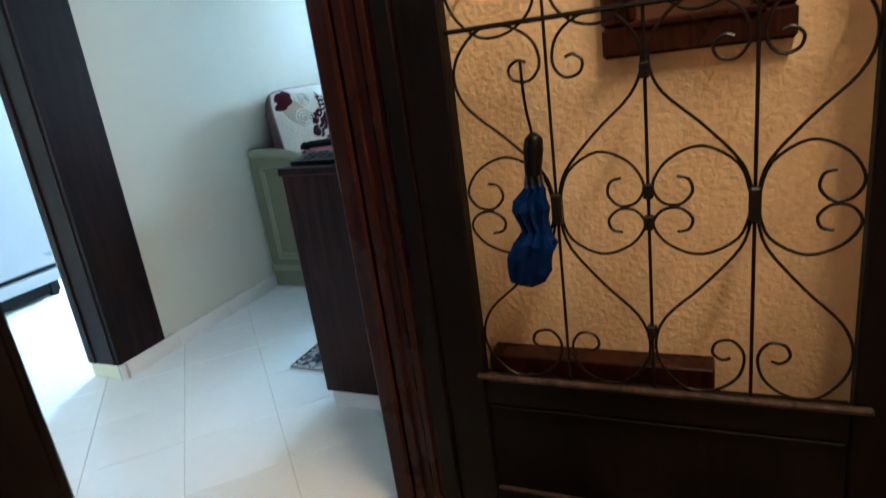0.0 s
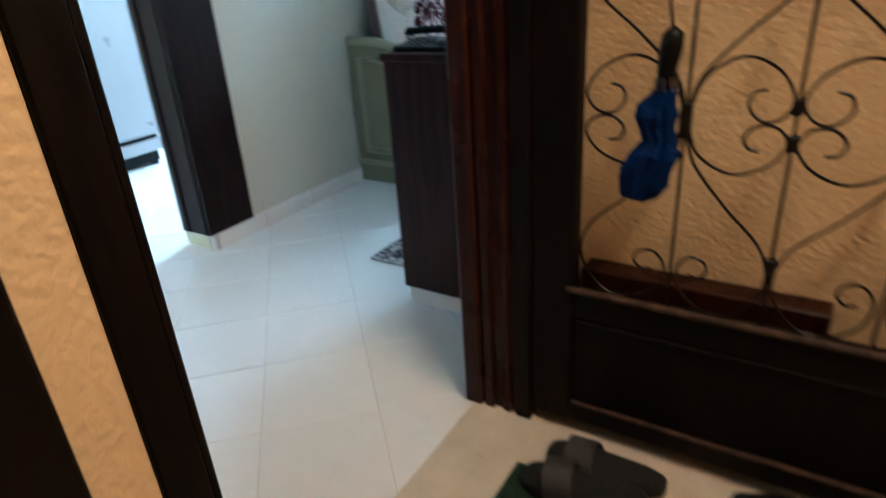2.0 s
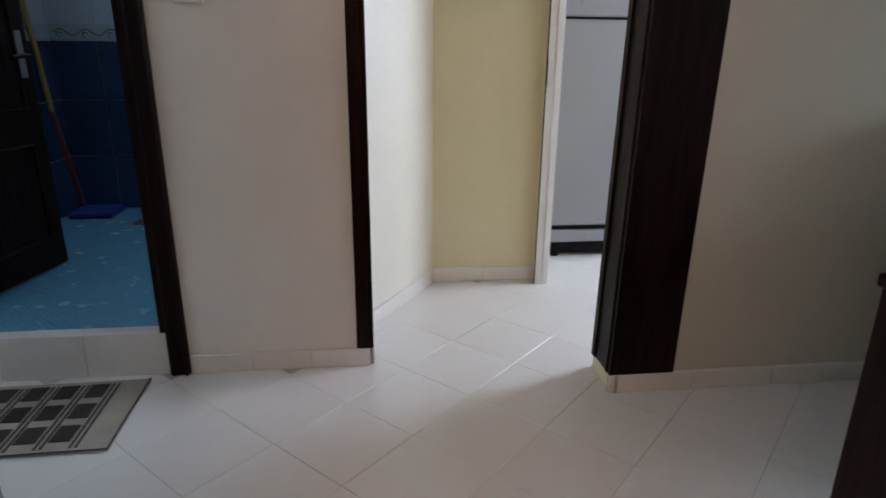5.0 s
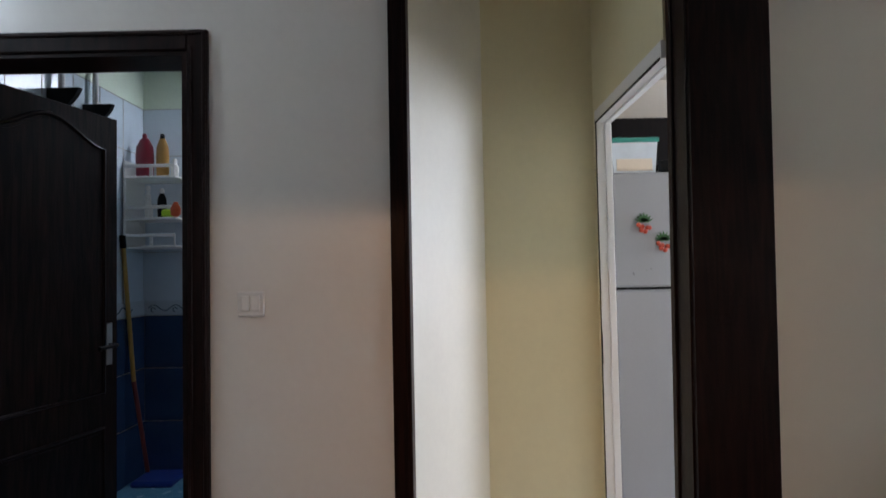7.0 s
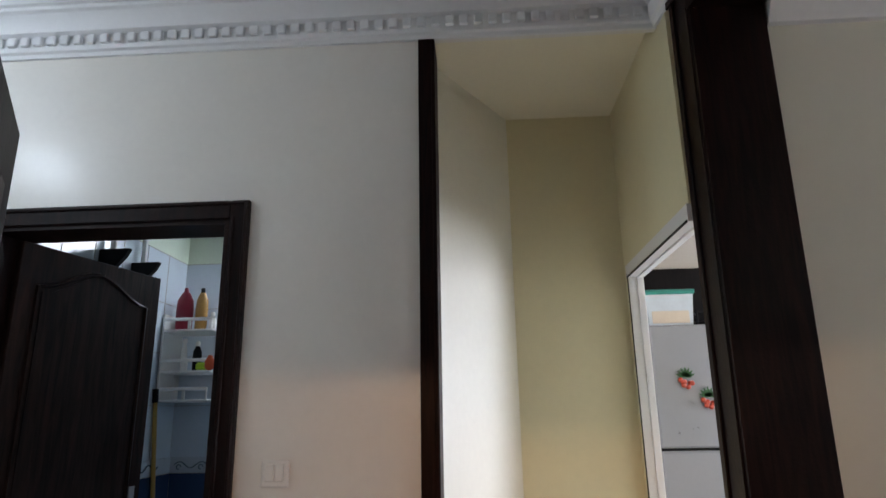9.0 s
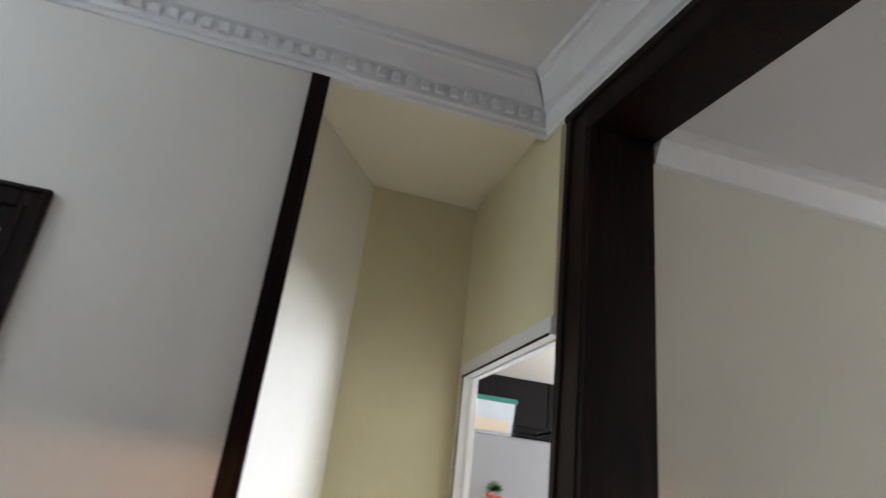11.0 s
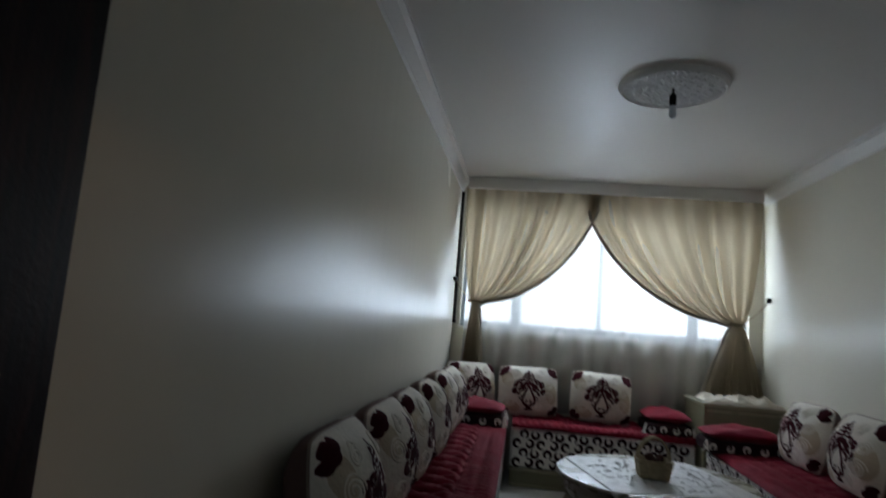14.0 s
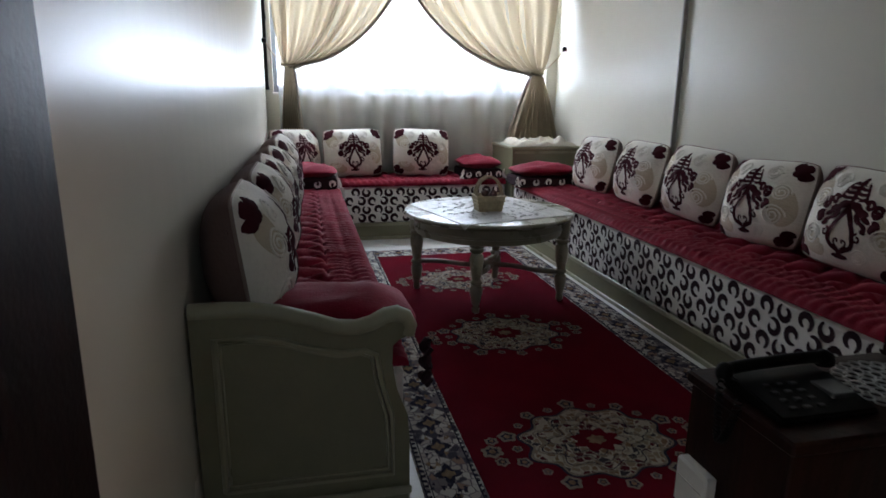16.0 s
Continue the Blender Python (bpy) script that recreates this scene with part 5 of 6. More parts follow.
    for cx, cz, r0 in ((-0.175, 0.06, 0.052), (0.175, -0.07, 0.055), (-0.165, -0.11, 0.052), (0.185, 0.05, 0.045), (-0.115, 0.155, 0.04), (0.11, 0.15, 0.042), (0.09, -0.16, 0.036)):
        spiral = [(r0 * (1 - 0.021 * a), a * 0.42) for a in range(40)]
        p = [Vector(surf((cx + r * math.cos(a)) / (W / 2), (cz + r * math.sin(a)) / (H / 2), -1)) + Vector((0, -0.001, 0)) for r, a in spiral]
        part("tufted_swirl", tube(bmesh.new(), p, 0.0055, 5), M_cream, body, "raised cream swirl", 60)
    for sg in (-1, 1):
        for lobes in (((0.246, 0.196), (0.208, 0.200), (0.250, 0.152), (0.218, 0.168)), ((0.248, -0.196), (0.214, -0.198), (0.250, -0.164))):
            for side in (-1, 1):
                bm = bmesh.new()
                for (x, z) in lobes:
                    blob(bm, surf, W, H, sg * x, z, 0.030, 0.025, 0.6, 11, side)
                part("corner_flower", bm, M_motif, body, "dark maroon corner flower")
    edge = []
    for i in range(73):
        a = 2 * math.pi * i / 72
        u, v = math.cos(a), math.sin(a)
        k = 1 / max(abs(u), abs(v))
        edge.append(surf(u * k, v * k, 1))
    part("piping", tube(bmesh.new(), edge, 0.0055, 6), M_pipe, body, "brown twisted piping", 60)
    c.matrix_world = m
    return c


rnd = random.Random(11)
first = motif_cushion((0, 0, 0), pose(1.37, -0.425, 0.785, -7, 0, 1))
for i in range(1, 6):
    copy_thing(first, pose(1.40 + 0.57 * i, -0.432 + rnd.uniform(-0.015, 0.015), 0.785 + rnd.uniform(-0.01, 0.01), -8 + rnd.uniform(-2, 2), rnd.uniform(-3, 3), rnd.uniform(-5, 5)))
for x in (4.10, 3.37, 2.72, 2.10, 1.48):
    copy_thing(first, pose(x, -2.99 + rnd.uniform(-0.015, 0.01), 0.775 + rnd.uniform(-0.01, 0.01), -13 + rnd.uniform(-3, 3), rnd.uniform(-3, 3), 180 + rnd.uniform(-5, 5)))
copy_thing(first, pose(5.20, -0.53, 0.775, -10, 2, -48))
for y in (-1.06, -1.72):
    copy_thing(first, pose(5.27, y, 0.775, -11 + rnd.uniform(-2, 2), rnd.uniform(-2, 2), -90 + rnd.uniform(-4, 4)))


def flat_pillow(where, turn, W, D, T, label, box_under=True):
    p = thing("arm_cushion", label, "cushion", where, "crimson arm cushions", turn)
    bm, surf = pillow_mesh(W, D, T, where[0], 20, 0.03)
    bmesh.ops.rotate(bm, verts=bm.verts[:], matrix=Matrix.Rotation(radians(90), 3, "X"))
    bmesh.ops.translate(bm, verts=bm.verts[:], vec=(0, 0, T / 2 + (0.08 if box_under else 0)))
    part("pillow", bm, M_red, p, "crimson pillow", 60)
    if box_under:
        bx_ = part("box_cushion", boxes((-W / 2 + 0.01, W / 2 - 0.01, -D / 2 + 0.01, D / 2 - 0.01, 0, 0.095), bevel=0.02), M_scroll, p, "dark box cushion with cream scrolls")
        n = max(2, int(W / 0.10))
        for i in range(n):
            x = -W / 2 + 0.05 + (W - 0.1) * i / max(1, n - 1)
            bm = bmesh.new()
            c_scroll(bm, (x, 0.048), 0.026, math.radians(-60 + 180 * (i % 2)), 1, lambda a, b: (a, -D / 2 + 0.0085, b))
            part("printed_scroll", bm, M_white_fab, bx_)
        n = max(2, int(D / 0.10))
        for i in range(n):
            y = -D / 2 + 0.05 + (D - 0.1) * i / max(1, n - 1)
            bm = bmesh.new()
            c_scroll(bm, (y, 0.048), 0.026, math.radians(-60 + 180 * (i % 2)), 1, lambda a, b: (-W / 2 + 0.0085, a, b))
            part("printed_scroll", bm, M_white_fab, bx_)
        for cx, cy in ((-W / 2, -D / 2), (W / 2, -D / 2), (-W / 2, D / 2)):
            tb = bmesh.new()
            for k in range(5):
                tube(tb, [(cx, cy, 0.10), (cx + rnd.uniform(-0.02, 0.02), cy + rnd.uniform(-0.02, 0.02), 0.06), (cx + rnd.uniform(-0.03, 0.03), cy + rnd.uniform(-0.03, 0.03), 0.015)], 0.005, 5)
            part("tassel", tb, M_white_fab, p, "white corner tassel")
    return p


flat_pillow((4.66, -0.64, 0.541), 0, 0.42, 0.48, 0.12, "crimson pillow on a patterned box cushion at the bench end")
flat_pillow((5.17, -2.27, 0.541), 0, 0.46, 0.40, 0.13, "crimson pillow on a patterned box cushion beside the stand")
flat_pillow((4.50, -2.68, 0.541), 0, 0.36, 0.58, 0.12, "crimson pillow on a patterned box cushion by the corner")
arm = flat_pillow((1.235, -0.61, 0.545), 2, 0.40, 0.66, 0.16, "large crimson pillow against the carved bench end", False)

for k in range(3):
    z = 0.010 - 0.052 * k
    ruff = [(-0.165 + 0.010 * math.sin(q * 1.7 + k), -0.345 - 0.012 * math.cos(q * 1.1), z - 0.018 * q / 3 + 0.008 * math.sin(q * 2.3)) for q in range(8)]
    part("dark_tassel", tube(bmesh.new(), ruff, [0.006, 0.014, 0.019, 0.016, 0.019, 0.015, 0.010, 0.004], 8), M_scroll, arm, "dark tassel hanging from the pillow corner", 60)

# ---- salon: corner stand, table, basket, rug ----
cs = thing("corner_stand", "sage painted corner stand under the curtain end", "stand", (5.07, -2.83, 0))
part("body", boxes((-0.27, 0.35, -0.33, 0.33, 0.06, 0.835), bevel=0.004), M_green_paint, cs)
part("top", boxes((-0.29, 0.36, -0.345, 0.345, 0.835, 0.862), bevel=0.008), M_green_edge, cs)
part("front_moulding", boxes((-0.279, -0.27, -0.31, 0.31, 0.795, 0.815), (-0.279, -0.27, -0.31, 0.31, 0.66, 0.675), bevel=0.003), M_green_edge, cs)
part("plinth", boxes((-0.25, 0.34, -0.32, 0.32, 0.0, 0.06)), M_green_paint, cs)
M_cloth = material("cream_cloth", (0.62, 0.56, 0.46), 0.8, vary=0.1, bump=0.4)
hp = thing("folded_cloth", "crumpled cream cloth heaped on the corner stand", "cloth", (5.02, -2.83, 0.862))
bm = bmesh.new()
G = 34
g = []
for i in range(G + 1):
    row = []
    for j in range(G + 1):
        u, v = i / G * 2 - 1, j / G * 2 - 1
        e = max(0, 1 - max(abs(u), abs(v)) ** 6)
        z = 0.004 + e * (0.020 + 0.085 * abs(noise.noise((u * 3.1, v * 2.7, 5))) + 0.022 * abs(noise.noise((u * 9, v * 8, 2))))
        row.append(bm.verts.new((u * 0.22 * (1 + 0.06 * noise.noise((v * 4, 1, 0))), v * 0.30 * (1 + 0.06 * noise.noise((u * 4, 3, 0))), z)))
    g.append(row)
for i in range(G):
    for j in range(G):
        bm.faces.new((g[i][j], g[i + 1][j], g[i + 1][j + 1], g[i][j + 1]))
part("drapery", bm, M_cloth, hp, smooth=60)

TX, TY = 3.11, -1.765
M_table = material("sage_table_paint", (0.24, 0.22, 0.16), 0.28, vary=0.08, scale=7)
tb = thing("round_table", "round sage painted table with turned legs and stretchers on the rug", "table", (TX, TY, 0.012))
part("tabletop", lathe(bmesh.new(), [(0.50, 0.545), (0.535, 0.548), (0.548, 0.558), (0.550, 0.566), (0.542, 0.578), (0.50, 0.580)], n=64), M_table, tb, smooth=35)
part("apron", lathe(bmesh.new(), [(0.462, 0.44), (0.475, 0.445), (0.480, 0.46), (0.478, 0.53), (0.49, 0.546)], n=64), M_table, tb, smooth=35)
part("apron_bead", lathe(bmesh.new(), [(0.478, 0.474), (0.486, 0.478), (0.486, 0.486), (0.478, 0.490)], n=64), M_table, tb, smooth=35)
legp = [(0.012, 0.0), (0.022, 0.008), (0.024, 0.030), (0.018, 0.045), (0.026, 0.070), (0.036, 0.120), (0.040, 0.150), (0.034, 0.172), (0.024, 0.182), (0.038, 0.192), (0.038, 0.204), (0.026, 0.215), (0.030, 0.240), (0.040, 0.300), (0.044, 0.345), (0.036, 0.372), (0.026, 0.380), (0.044, 0.392), (0.044, 0.405), (0.034, 0.412), (0.046, 0.42), (0.046, 0.54)]
lm = mesh_of("leg", lathe(bmesh.new(), legp, n=18), M_table, 40)
corners = [(-0.354, 0.171), (0.216, 0.434), (0.354, -0.171), (-0.216, -0.434)]
for x, y in corners:
    o = new("leg", lm)
    o.parent, o.location = tb, (x, y, 0)
bm = bmesh.new()
for k in (0, 1):
    (xa, ya), (xb, yb) = corners[k], corners[k + 2]
    pts = []
    for i in range(17):
        t = i / 16
        wob = 0.03 * math.sin(2 * math.pi * t * 2)
        dx, dy = xb - xa, yb - ya
        pts.append((xa + dx * t - dy * wob, ya + dy * t + dx * wob, 0.195 + 0.012 * math.sin(math.pi * t)))
    tube(bm, pts, 0.016, 8)
part("stretcher", bm, M_table, tb, smooth=60)
part("stretcher_boss", lathe(bmesh.new(), [(0.03, 0.18), (0.05, 0.19), (0.05, 0.215), (0.02, 0.235)], n=18), M_table, tb, smooth=40)
cv = thing("table_cloth", "square white lace cover laid cornerwise on the round table", "tablecloth", (TX, TY, 0.5925))
M_tcl = material("lace_cover", (0.66, 0.65, 0.63), 0.4, vary=0.3, scale=22, bump=0.5, bump_scale=60, fine=0.1)
bm = bmesh.new()
turn_c = radians(149.5)
N = 48
g = []
for i in range(N + 1):
    row = []
    for j in range(N + 1):
        # one corner of the square hangs over the rim
        u, v = 0.405 * (2 * i / N - 1), 0.405 * (2 * j / N - 1)
        a = math.atan2(v, u) + turn_c - math.pi / 4
        r = math.hypot(u, v)
        over = max(0.0, r - 0.545)
        k = min(r, 0.553)
        row.append(bm.verts.new((k * math.cos(a), k * math.sin(a), 0.0015 - 1.3 * over + 0.0012 * noise.noise((u * 9, v * 9, 2)))))
    g.append(row)
for i in range(N):
    for j in range(N):
        bm.faces.new((g[i][j], g[i + 1][j], g[i + 1][j + 1], g[i][j + 1]))
lace = part("lace", bm, M_tcl, cv, smooth=60)
lace.modifiers.new("thickness", "SOLIDIFY").thickness = 0.0025
bm = bmesh.new()
for i in range(140):
    r, a = 0.385 * math.sqrt(rnd.random()), rnd.uniform(0, 6.283)
    c = (r * math.cos(a), r * math.sin(a))
    k = rnd.uniform(0.010, 0.022)
    b0 = rnd.uniform(0, 6.28)
    tube(bm, [(c[0] + k * math.cos(b0 + q * 0.8), c[1] + k * math.sin(b0 + q * 0.8) * 0.7, 0.0035) for q in range(rnd.randint(5, 9))], 0.0016, 4)
tagged(part("raised_flowers", bm, M_tcl, cv), "raised white lace flowers", "", "", "stuff")
bk = thing("basket", "small woven basket with an arched handle on the table", "basket", (3.05, -1.745, 0.596))
M_wick = material("pale_wicker", (0.44, 0.36, 0.22), 0.7, vary=0.2, scale=40, bump=0.6, bump_scale=90)
bm = bmesh.new()
rr = []
for w, z in ((0.075, 0.0), (0.082, 0.05), (0.092, 0.10), (0.084, 0.10), (0.070, 0.02)):
    rr.append([bm.verts.new((w * 0.8 * sx, w * sy, z)) for sx, sy in ((-1, -1), (1, -1), (1, 1), (-1, 1))])
for a, b in zip(rr, rr[1:]):
    for i in range(4):
        bm.faces.new((a[i], a[(i + 1) % 4], b[(i + 1) % 4], b[i]))
bm.faces.new(list(reversed(rr[0])))
bm.faces.new(rr[-1])
part("body", bm, M_wick, bk)
for z, w in ((0.022, 0.079), (0.045, 0.083), (0.068, 0.088), (0.097, 0.093)):
    part("woven_band", tube(bmesh.new(), [(w * 0.8 * a, w * b, z) for a, b in ((-1, -1), (1, -1), (1, 1), (-1, 1), (-1, -1))], 0.005, 6), M_wick, bk)
for dx in (-0.02, 0.02):
    part("arched_handle", tube(bmesh.new(), [(dx, 0.088 * math.cos(math.pi * i / 14), 0.09 + 0.125 * math.sin(math.pi * i / 14)) for i in range(15)], 0.008, 6), M_wick, bk, smooth=60)
bm = bmesh.new()
for i in range(9):
    bmesh.ops.create_icosphere(bm, subdivisions=1, radius=0.022, matrix=Matrix.Translation((rnd.uniform(-0.04, 0.04), rnd.uniform(-0.05, 0.05), 0.09 + rnd.uniform(0, 0.025))))
part("potpourri", bm, material("dried_flowers", (0.10, 0.04, 0.03), 0.9, vary=0.4, scale=50), bk)

M_rug_red = material("rug_crimson", (0.105, 0.003, 0.011), 0.95, vary=0.12, scale=5, bump=0.5, bump_scale=250, spec=0.03)
M_rug_cream = material("rug_cream", (0.20, 0.17, 0.13), 0.95, vary=0.15, scale=30, bump=0.5, bump_scale=250, spec=0.03)
M_rug_dark = material("rug_navy", (0.030, 0.028, 0.045), 0.95, vary=0.3, scale=30, bump=0.5, bump_scale=250, spec=0.03)
M_rug_tan = material("rug_tan", (0.22, 0.15, 0.09), 0.95, vary=0.3, scale=30, bump=0.5, bump_scale=250, spec=0.03)
def mosaic(name, size, stops, line, line_width):
    """Woven pattern: small cells of several wools with a thin outline wool."""
    m = material(name, (0.2, 0.2, 0.2), 0.95, bump=0.5, bump_scale=250, spec=0.1)
    nt = m.node_tree
    tc = nt.nodes["Texture Coordinate"]
    v1, v2 = nt.nodes.new("ShaderNodeTexVoronoi"), nt.nodes.new("ShaderNodeTexVoronoi")
    v2.feature = "DISTANCE_TO_EDGE"
    nz = nt.nodes.new("ShaderNodeTexNoise")
    nz.inputs["Scale"].default_value = size * 0.8
    ad = nt.nodes.new("ShaderNodeVectorMath")
    ad.operation = "MULTIPLY_ADD"
    ad.inputs[1].default_value = (0.03, 0.03, 0.0)
    nt.links.new(tc.outputs["Object"], nz.inputs["Vector"])
    nt.links.new(nz.outputs["Color"], ad.inputs[0])
    nt.links.new(tc.outputs["Object"], ad.inputs[2])
    for v in (v1, v2):
        v.inputs["Scale"].default_value = size
        nt.links.new(ad.outputs[0], v.inputs["Vector"])
    sp = nt.nodes.new("ShaderNodeSeparateColor")
    nt.links.new(v1.outputs["Color"], sp.inputs[0])
    cr_ = nt.nodes.new("ShaderNodeValToRGB")
    cr_.color_ramp.interpolation = "CONSTANT"
    for k, (p, c) in enumerate(stops):
        e = cr_.color_ramp.elements[k] if k < 2 else cr_.color_ramp.elements.new(p)
        e.position, e.color = p, (*c, 1)
    nt.links.new(sp.outputs[0], cr_.inputs["Fac"])
    lt = nt.nodes.new("ShaderNodeMath")
    lt.operation = "LESS_THAN"
    lt.inputs[1].default_value = line_width
    nt.links.new(v2.outputs["Distance"], lt.inputs[0])
    mx = nt.nodes.new("ShaderNodeMix")
    mx.data_type = "RGBA"
    nt.links.new(lt.outputs[0], mx.inputs[0])
    nt.links.new(cr_.outputs[0], mx.inputs[6])
    mx.inputs[7].default_value = (*line, 1)
    nt.links.new(mx.outputs[2], nt.nodes["Principled BSDF"].inputs["Base Color"])
    return m


M_rug_mosaic = mosaic("rug_medallion_wool", 34, ((0.0, (0.16, 0.10, 0.055)), (0.28, (0.20, 0.15, 0.10)), (0.5, (0.07, 0.008, 0.014)), (0.66, (0.035, 0.030, 0.035)), (0.8, (0.30, 0.26, 0.20))), (0.34, 0.30, 0.24), 0.085)
M_rug_border = mosaic("rug_border_wool", 26, ((0.0, (0.42, 0.39, 0.34)), (0.45, (0.34, 0.30, 0.26)), (0.68, (0.15, 0.13, 0.13)), (0.82, (0.05, 0.045, 0.06)), (0.92, (0.24, 0.15, 0.11))), (0.12, 0.10, 0.11), 0.05)
rg = thing("rug", "crimson carpet with cream medallions and a patterned border", "rug", (0.197, -0.955, 0))
RL, RW = 4.26, 1.525
part("weave", boxes((0, RL, -RW, 0, 0.0, 0.008), bevel=0.003), M_rug_border, rg, "cream border ground with fine motifs")
part("field", boxes((0.22, RL - 0.22, -RW + 0.21, -0.21, 0.0075, 0.0105)), M_rug_red, rg, "crimson field")


def disc(bm, x, y, r, z, n=10, sq=1.0, rot=0.0, lobes=0, amp=0.0):
    c = bm.verts.new((x, y, z))
    ring = []
    for i in range(n):
        a = 2 * math.pi * i / n
        k = r * (1 + amp * math.cos(lobes * a))
        ring.append(bm.verts.new((x + k * math.cos(a + rot), y + k * sq * math.sin(a + rot), z)))
    for i in range(n):
        bm.faces.new((c, ring[i], ring[(i + 1) % n]))


cream, dark, tan, red2 = bmesh.new(), bmesh.new(), bmesh.new(), bmesh.new()


def ring_line(bm, x, y, r, sq, lobes, amp, w, z, ph=0.0, n=96):
    a_, b_ = [], []
    for i in range(n):
        a = 2 * math.pi * i / n
        k = r * (1 + amp * math.cos(lobes * a + ph))
        for lst, d in ((a_, w), (b_, -w)):
            lst.append(bm.verts.new((x + (k + d) * math.cos(a), y + (k + d) * sq * math.sin(a), z)))
    for i in range(n):
        bm.faces.new((a_[i], a_[(i + 1) % n], b_[(i + 1) % n], b_[i]))


for mx in (1.08, 2.215, 3.29):
    my = -0.715
    ground = bmesh.new()
    disc(ground, mx, my, 0.235, 0.0114, 96, 1.22, 0, 10, 0.075)
    part("medallion", ground, M_rug_mosaic, rg, "finely patterned cream medallion")
    ring_line(dark, mx, my, 0.236, 1.22, 10, 0.075, 0.005, 0.0119)
    ring_line(cream, mx, my, 0.226, 1.22, 10, 0.075, 0.004, 0.0121)
    for r, lo, am in ((0.185, 10, 0.12), (0.145, 8, 0.16), (0.10, 8, 0.18)):
        ring_line(cream, mx, my, r, 1.22, lo, am, 0.0035, 0.0123 + r * 0.001, 1.5)
        ring_line(dark, mx, my, r - 0.012, 1.22, lo, am, 0.0025, 0.0123 + r * 0.001, 1.5)
    disc(red2, mx, my, 0.075, 0.0126, 32, 1.2, 0.3, 8, 0.18)
    disc(tan, mx, my, 0.030, 0.0131, 16, 1.2, 0, 6, 0.25)
    for i in range(20):
        a = 2 * math.pi * i / 20
        r = (0.036, 0.020, 0.028, 0.019)[i % 4]
        far = (0.292, 0.268, 0.285, 0.272)[i % 4]
        px, py = mx + far * math.cos(a), my + far * 1.2 * math.sin(a)
        disc(cream, px, py, r, 0.0115, 20, 1, a, 5, 0.14)
        disc(dark, px, py, r * 0.62, 0.0120, 15, 1, a, 5, 0.25)
        disc(tan, px, py, r * 0.36, 0.0125, 10)
    for dy in (-0.42, 0.42):
        for dx, r in ((0, 0.040), (0.07, 0.026), (-0.07, 0.026)):
            disc(cream, mx + dx, my + dy * (1 - abs(dx) * 0.6), r, 0.0116, 20, 1, 0, 6, 0.16)
            disc(dark, mx + dx, my + dy * (1 - abs(dx) * 0.6), r * 0.6, 0.0121, 15, 1, 0, 6, 0.25)
            disc(tan, mx + dx, my + dy * (1 - abs(dx) * 0.6), r * 0.34, 0.0126, 10)
tagged(part("cream_pattern", cream, M_rug_cream, rg), "cream woven outlines and flowers", "", "", "stuff")
# border motifs
for side in (-0.105, -RW + 0.105):
    for i in range(24):
        x = 0.10 + (RL - 0.2) * i / 23
        disc(dark, x, side, 0.050, 0.0086, 16, 0.8, 0, 4, 0.35)
        disc(tan, x, side, 0.024, 0.0094, 10, 1, 0, 4, 0.3)
        for q in range(12):
            disc(rnd.choice((dark, dark, tan)), x + 0.085 + rnd.uniform(-0.05, 0.05), side + rnd.uniform(-0.075, 0.075), rnd.uniform(0.007, 0.015), 0.0088 + rnd.random() * 0.0004, 8, 0.6, rnd.uniform(0, 3), 3, 0.4)
for end in (0.11, RL - 0.11):
    for i in range(7):
        y = -0.22 - (RW - 0.44) * i / 6
        disc(dark, end, y, 0.050, 0.0086, 16, 0.8, 0, 4, 0.35)
        disc(tan, end, y, 0.024, 0.0094, 10, 1, 0, 4, 0.3)
def stripe(bm, x0, x1, y0, y1, z):
    v = [bm.verts.new(p) for p in ((x0, y0, z), (x1, y0, z), (x1, y1, z), (x0, y1, z))]
    bm.faces.new(v)
for y in (-0.010, -0.195, -RW + 0.005, -RW + 0.19):
    stripe(dark, 0.01, RL - 0.01, y, y + 0.006, 0.0084)
    stripe(dark, 0.01, RL - 0.01, y - 0.022 if y > -0.7 else y + 0.020, (y - 0.018) if y > -0.7 else y + 0.024, 0.0084)
n = int(RL / 0.03)
for i in range(n):
    for y in (-0.200, -RW + 0.185, -0.020, -RW + 0.010):
        stripe(dark, 0.02 + 0.03 * i, 0.035 + 0.03 * i, y - 0.004, y + 0.010, 0.0088)
tagged(part("navy_pattern", dark, M_rug_dark, rg), "navy woven pattern", "", "", "stuff")
tagged(part("tan_pattern", tan, M_rug_tan, rg), "tan woven pattern", "", "", "stuff")
tagged(part("crimson_pattern", red2, M_rug_red, rg), "crimson woven pattern", "", "", "stuff")

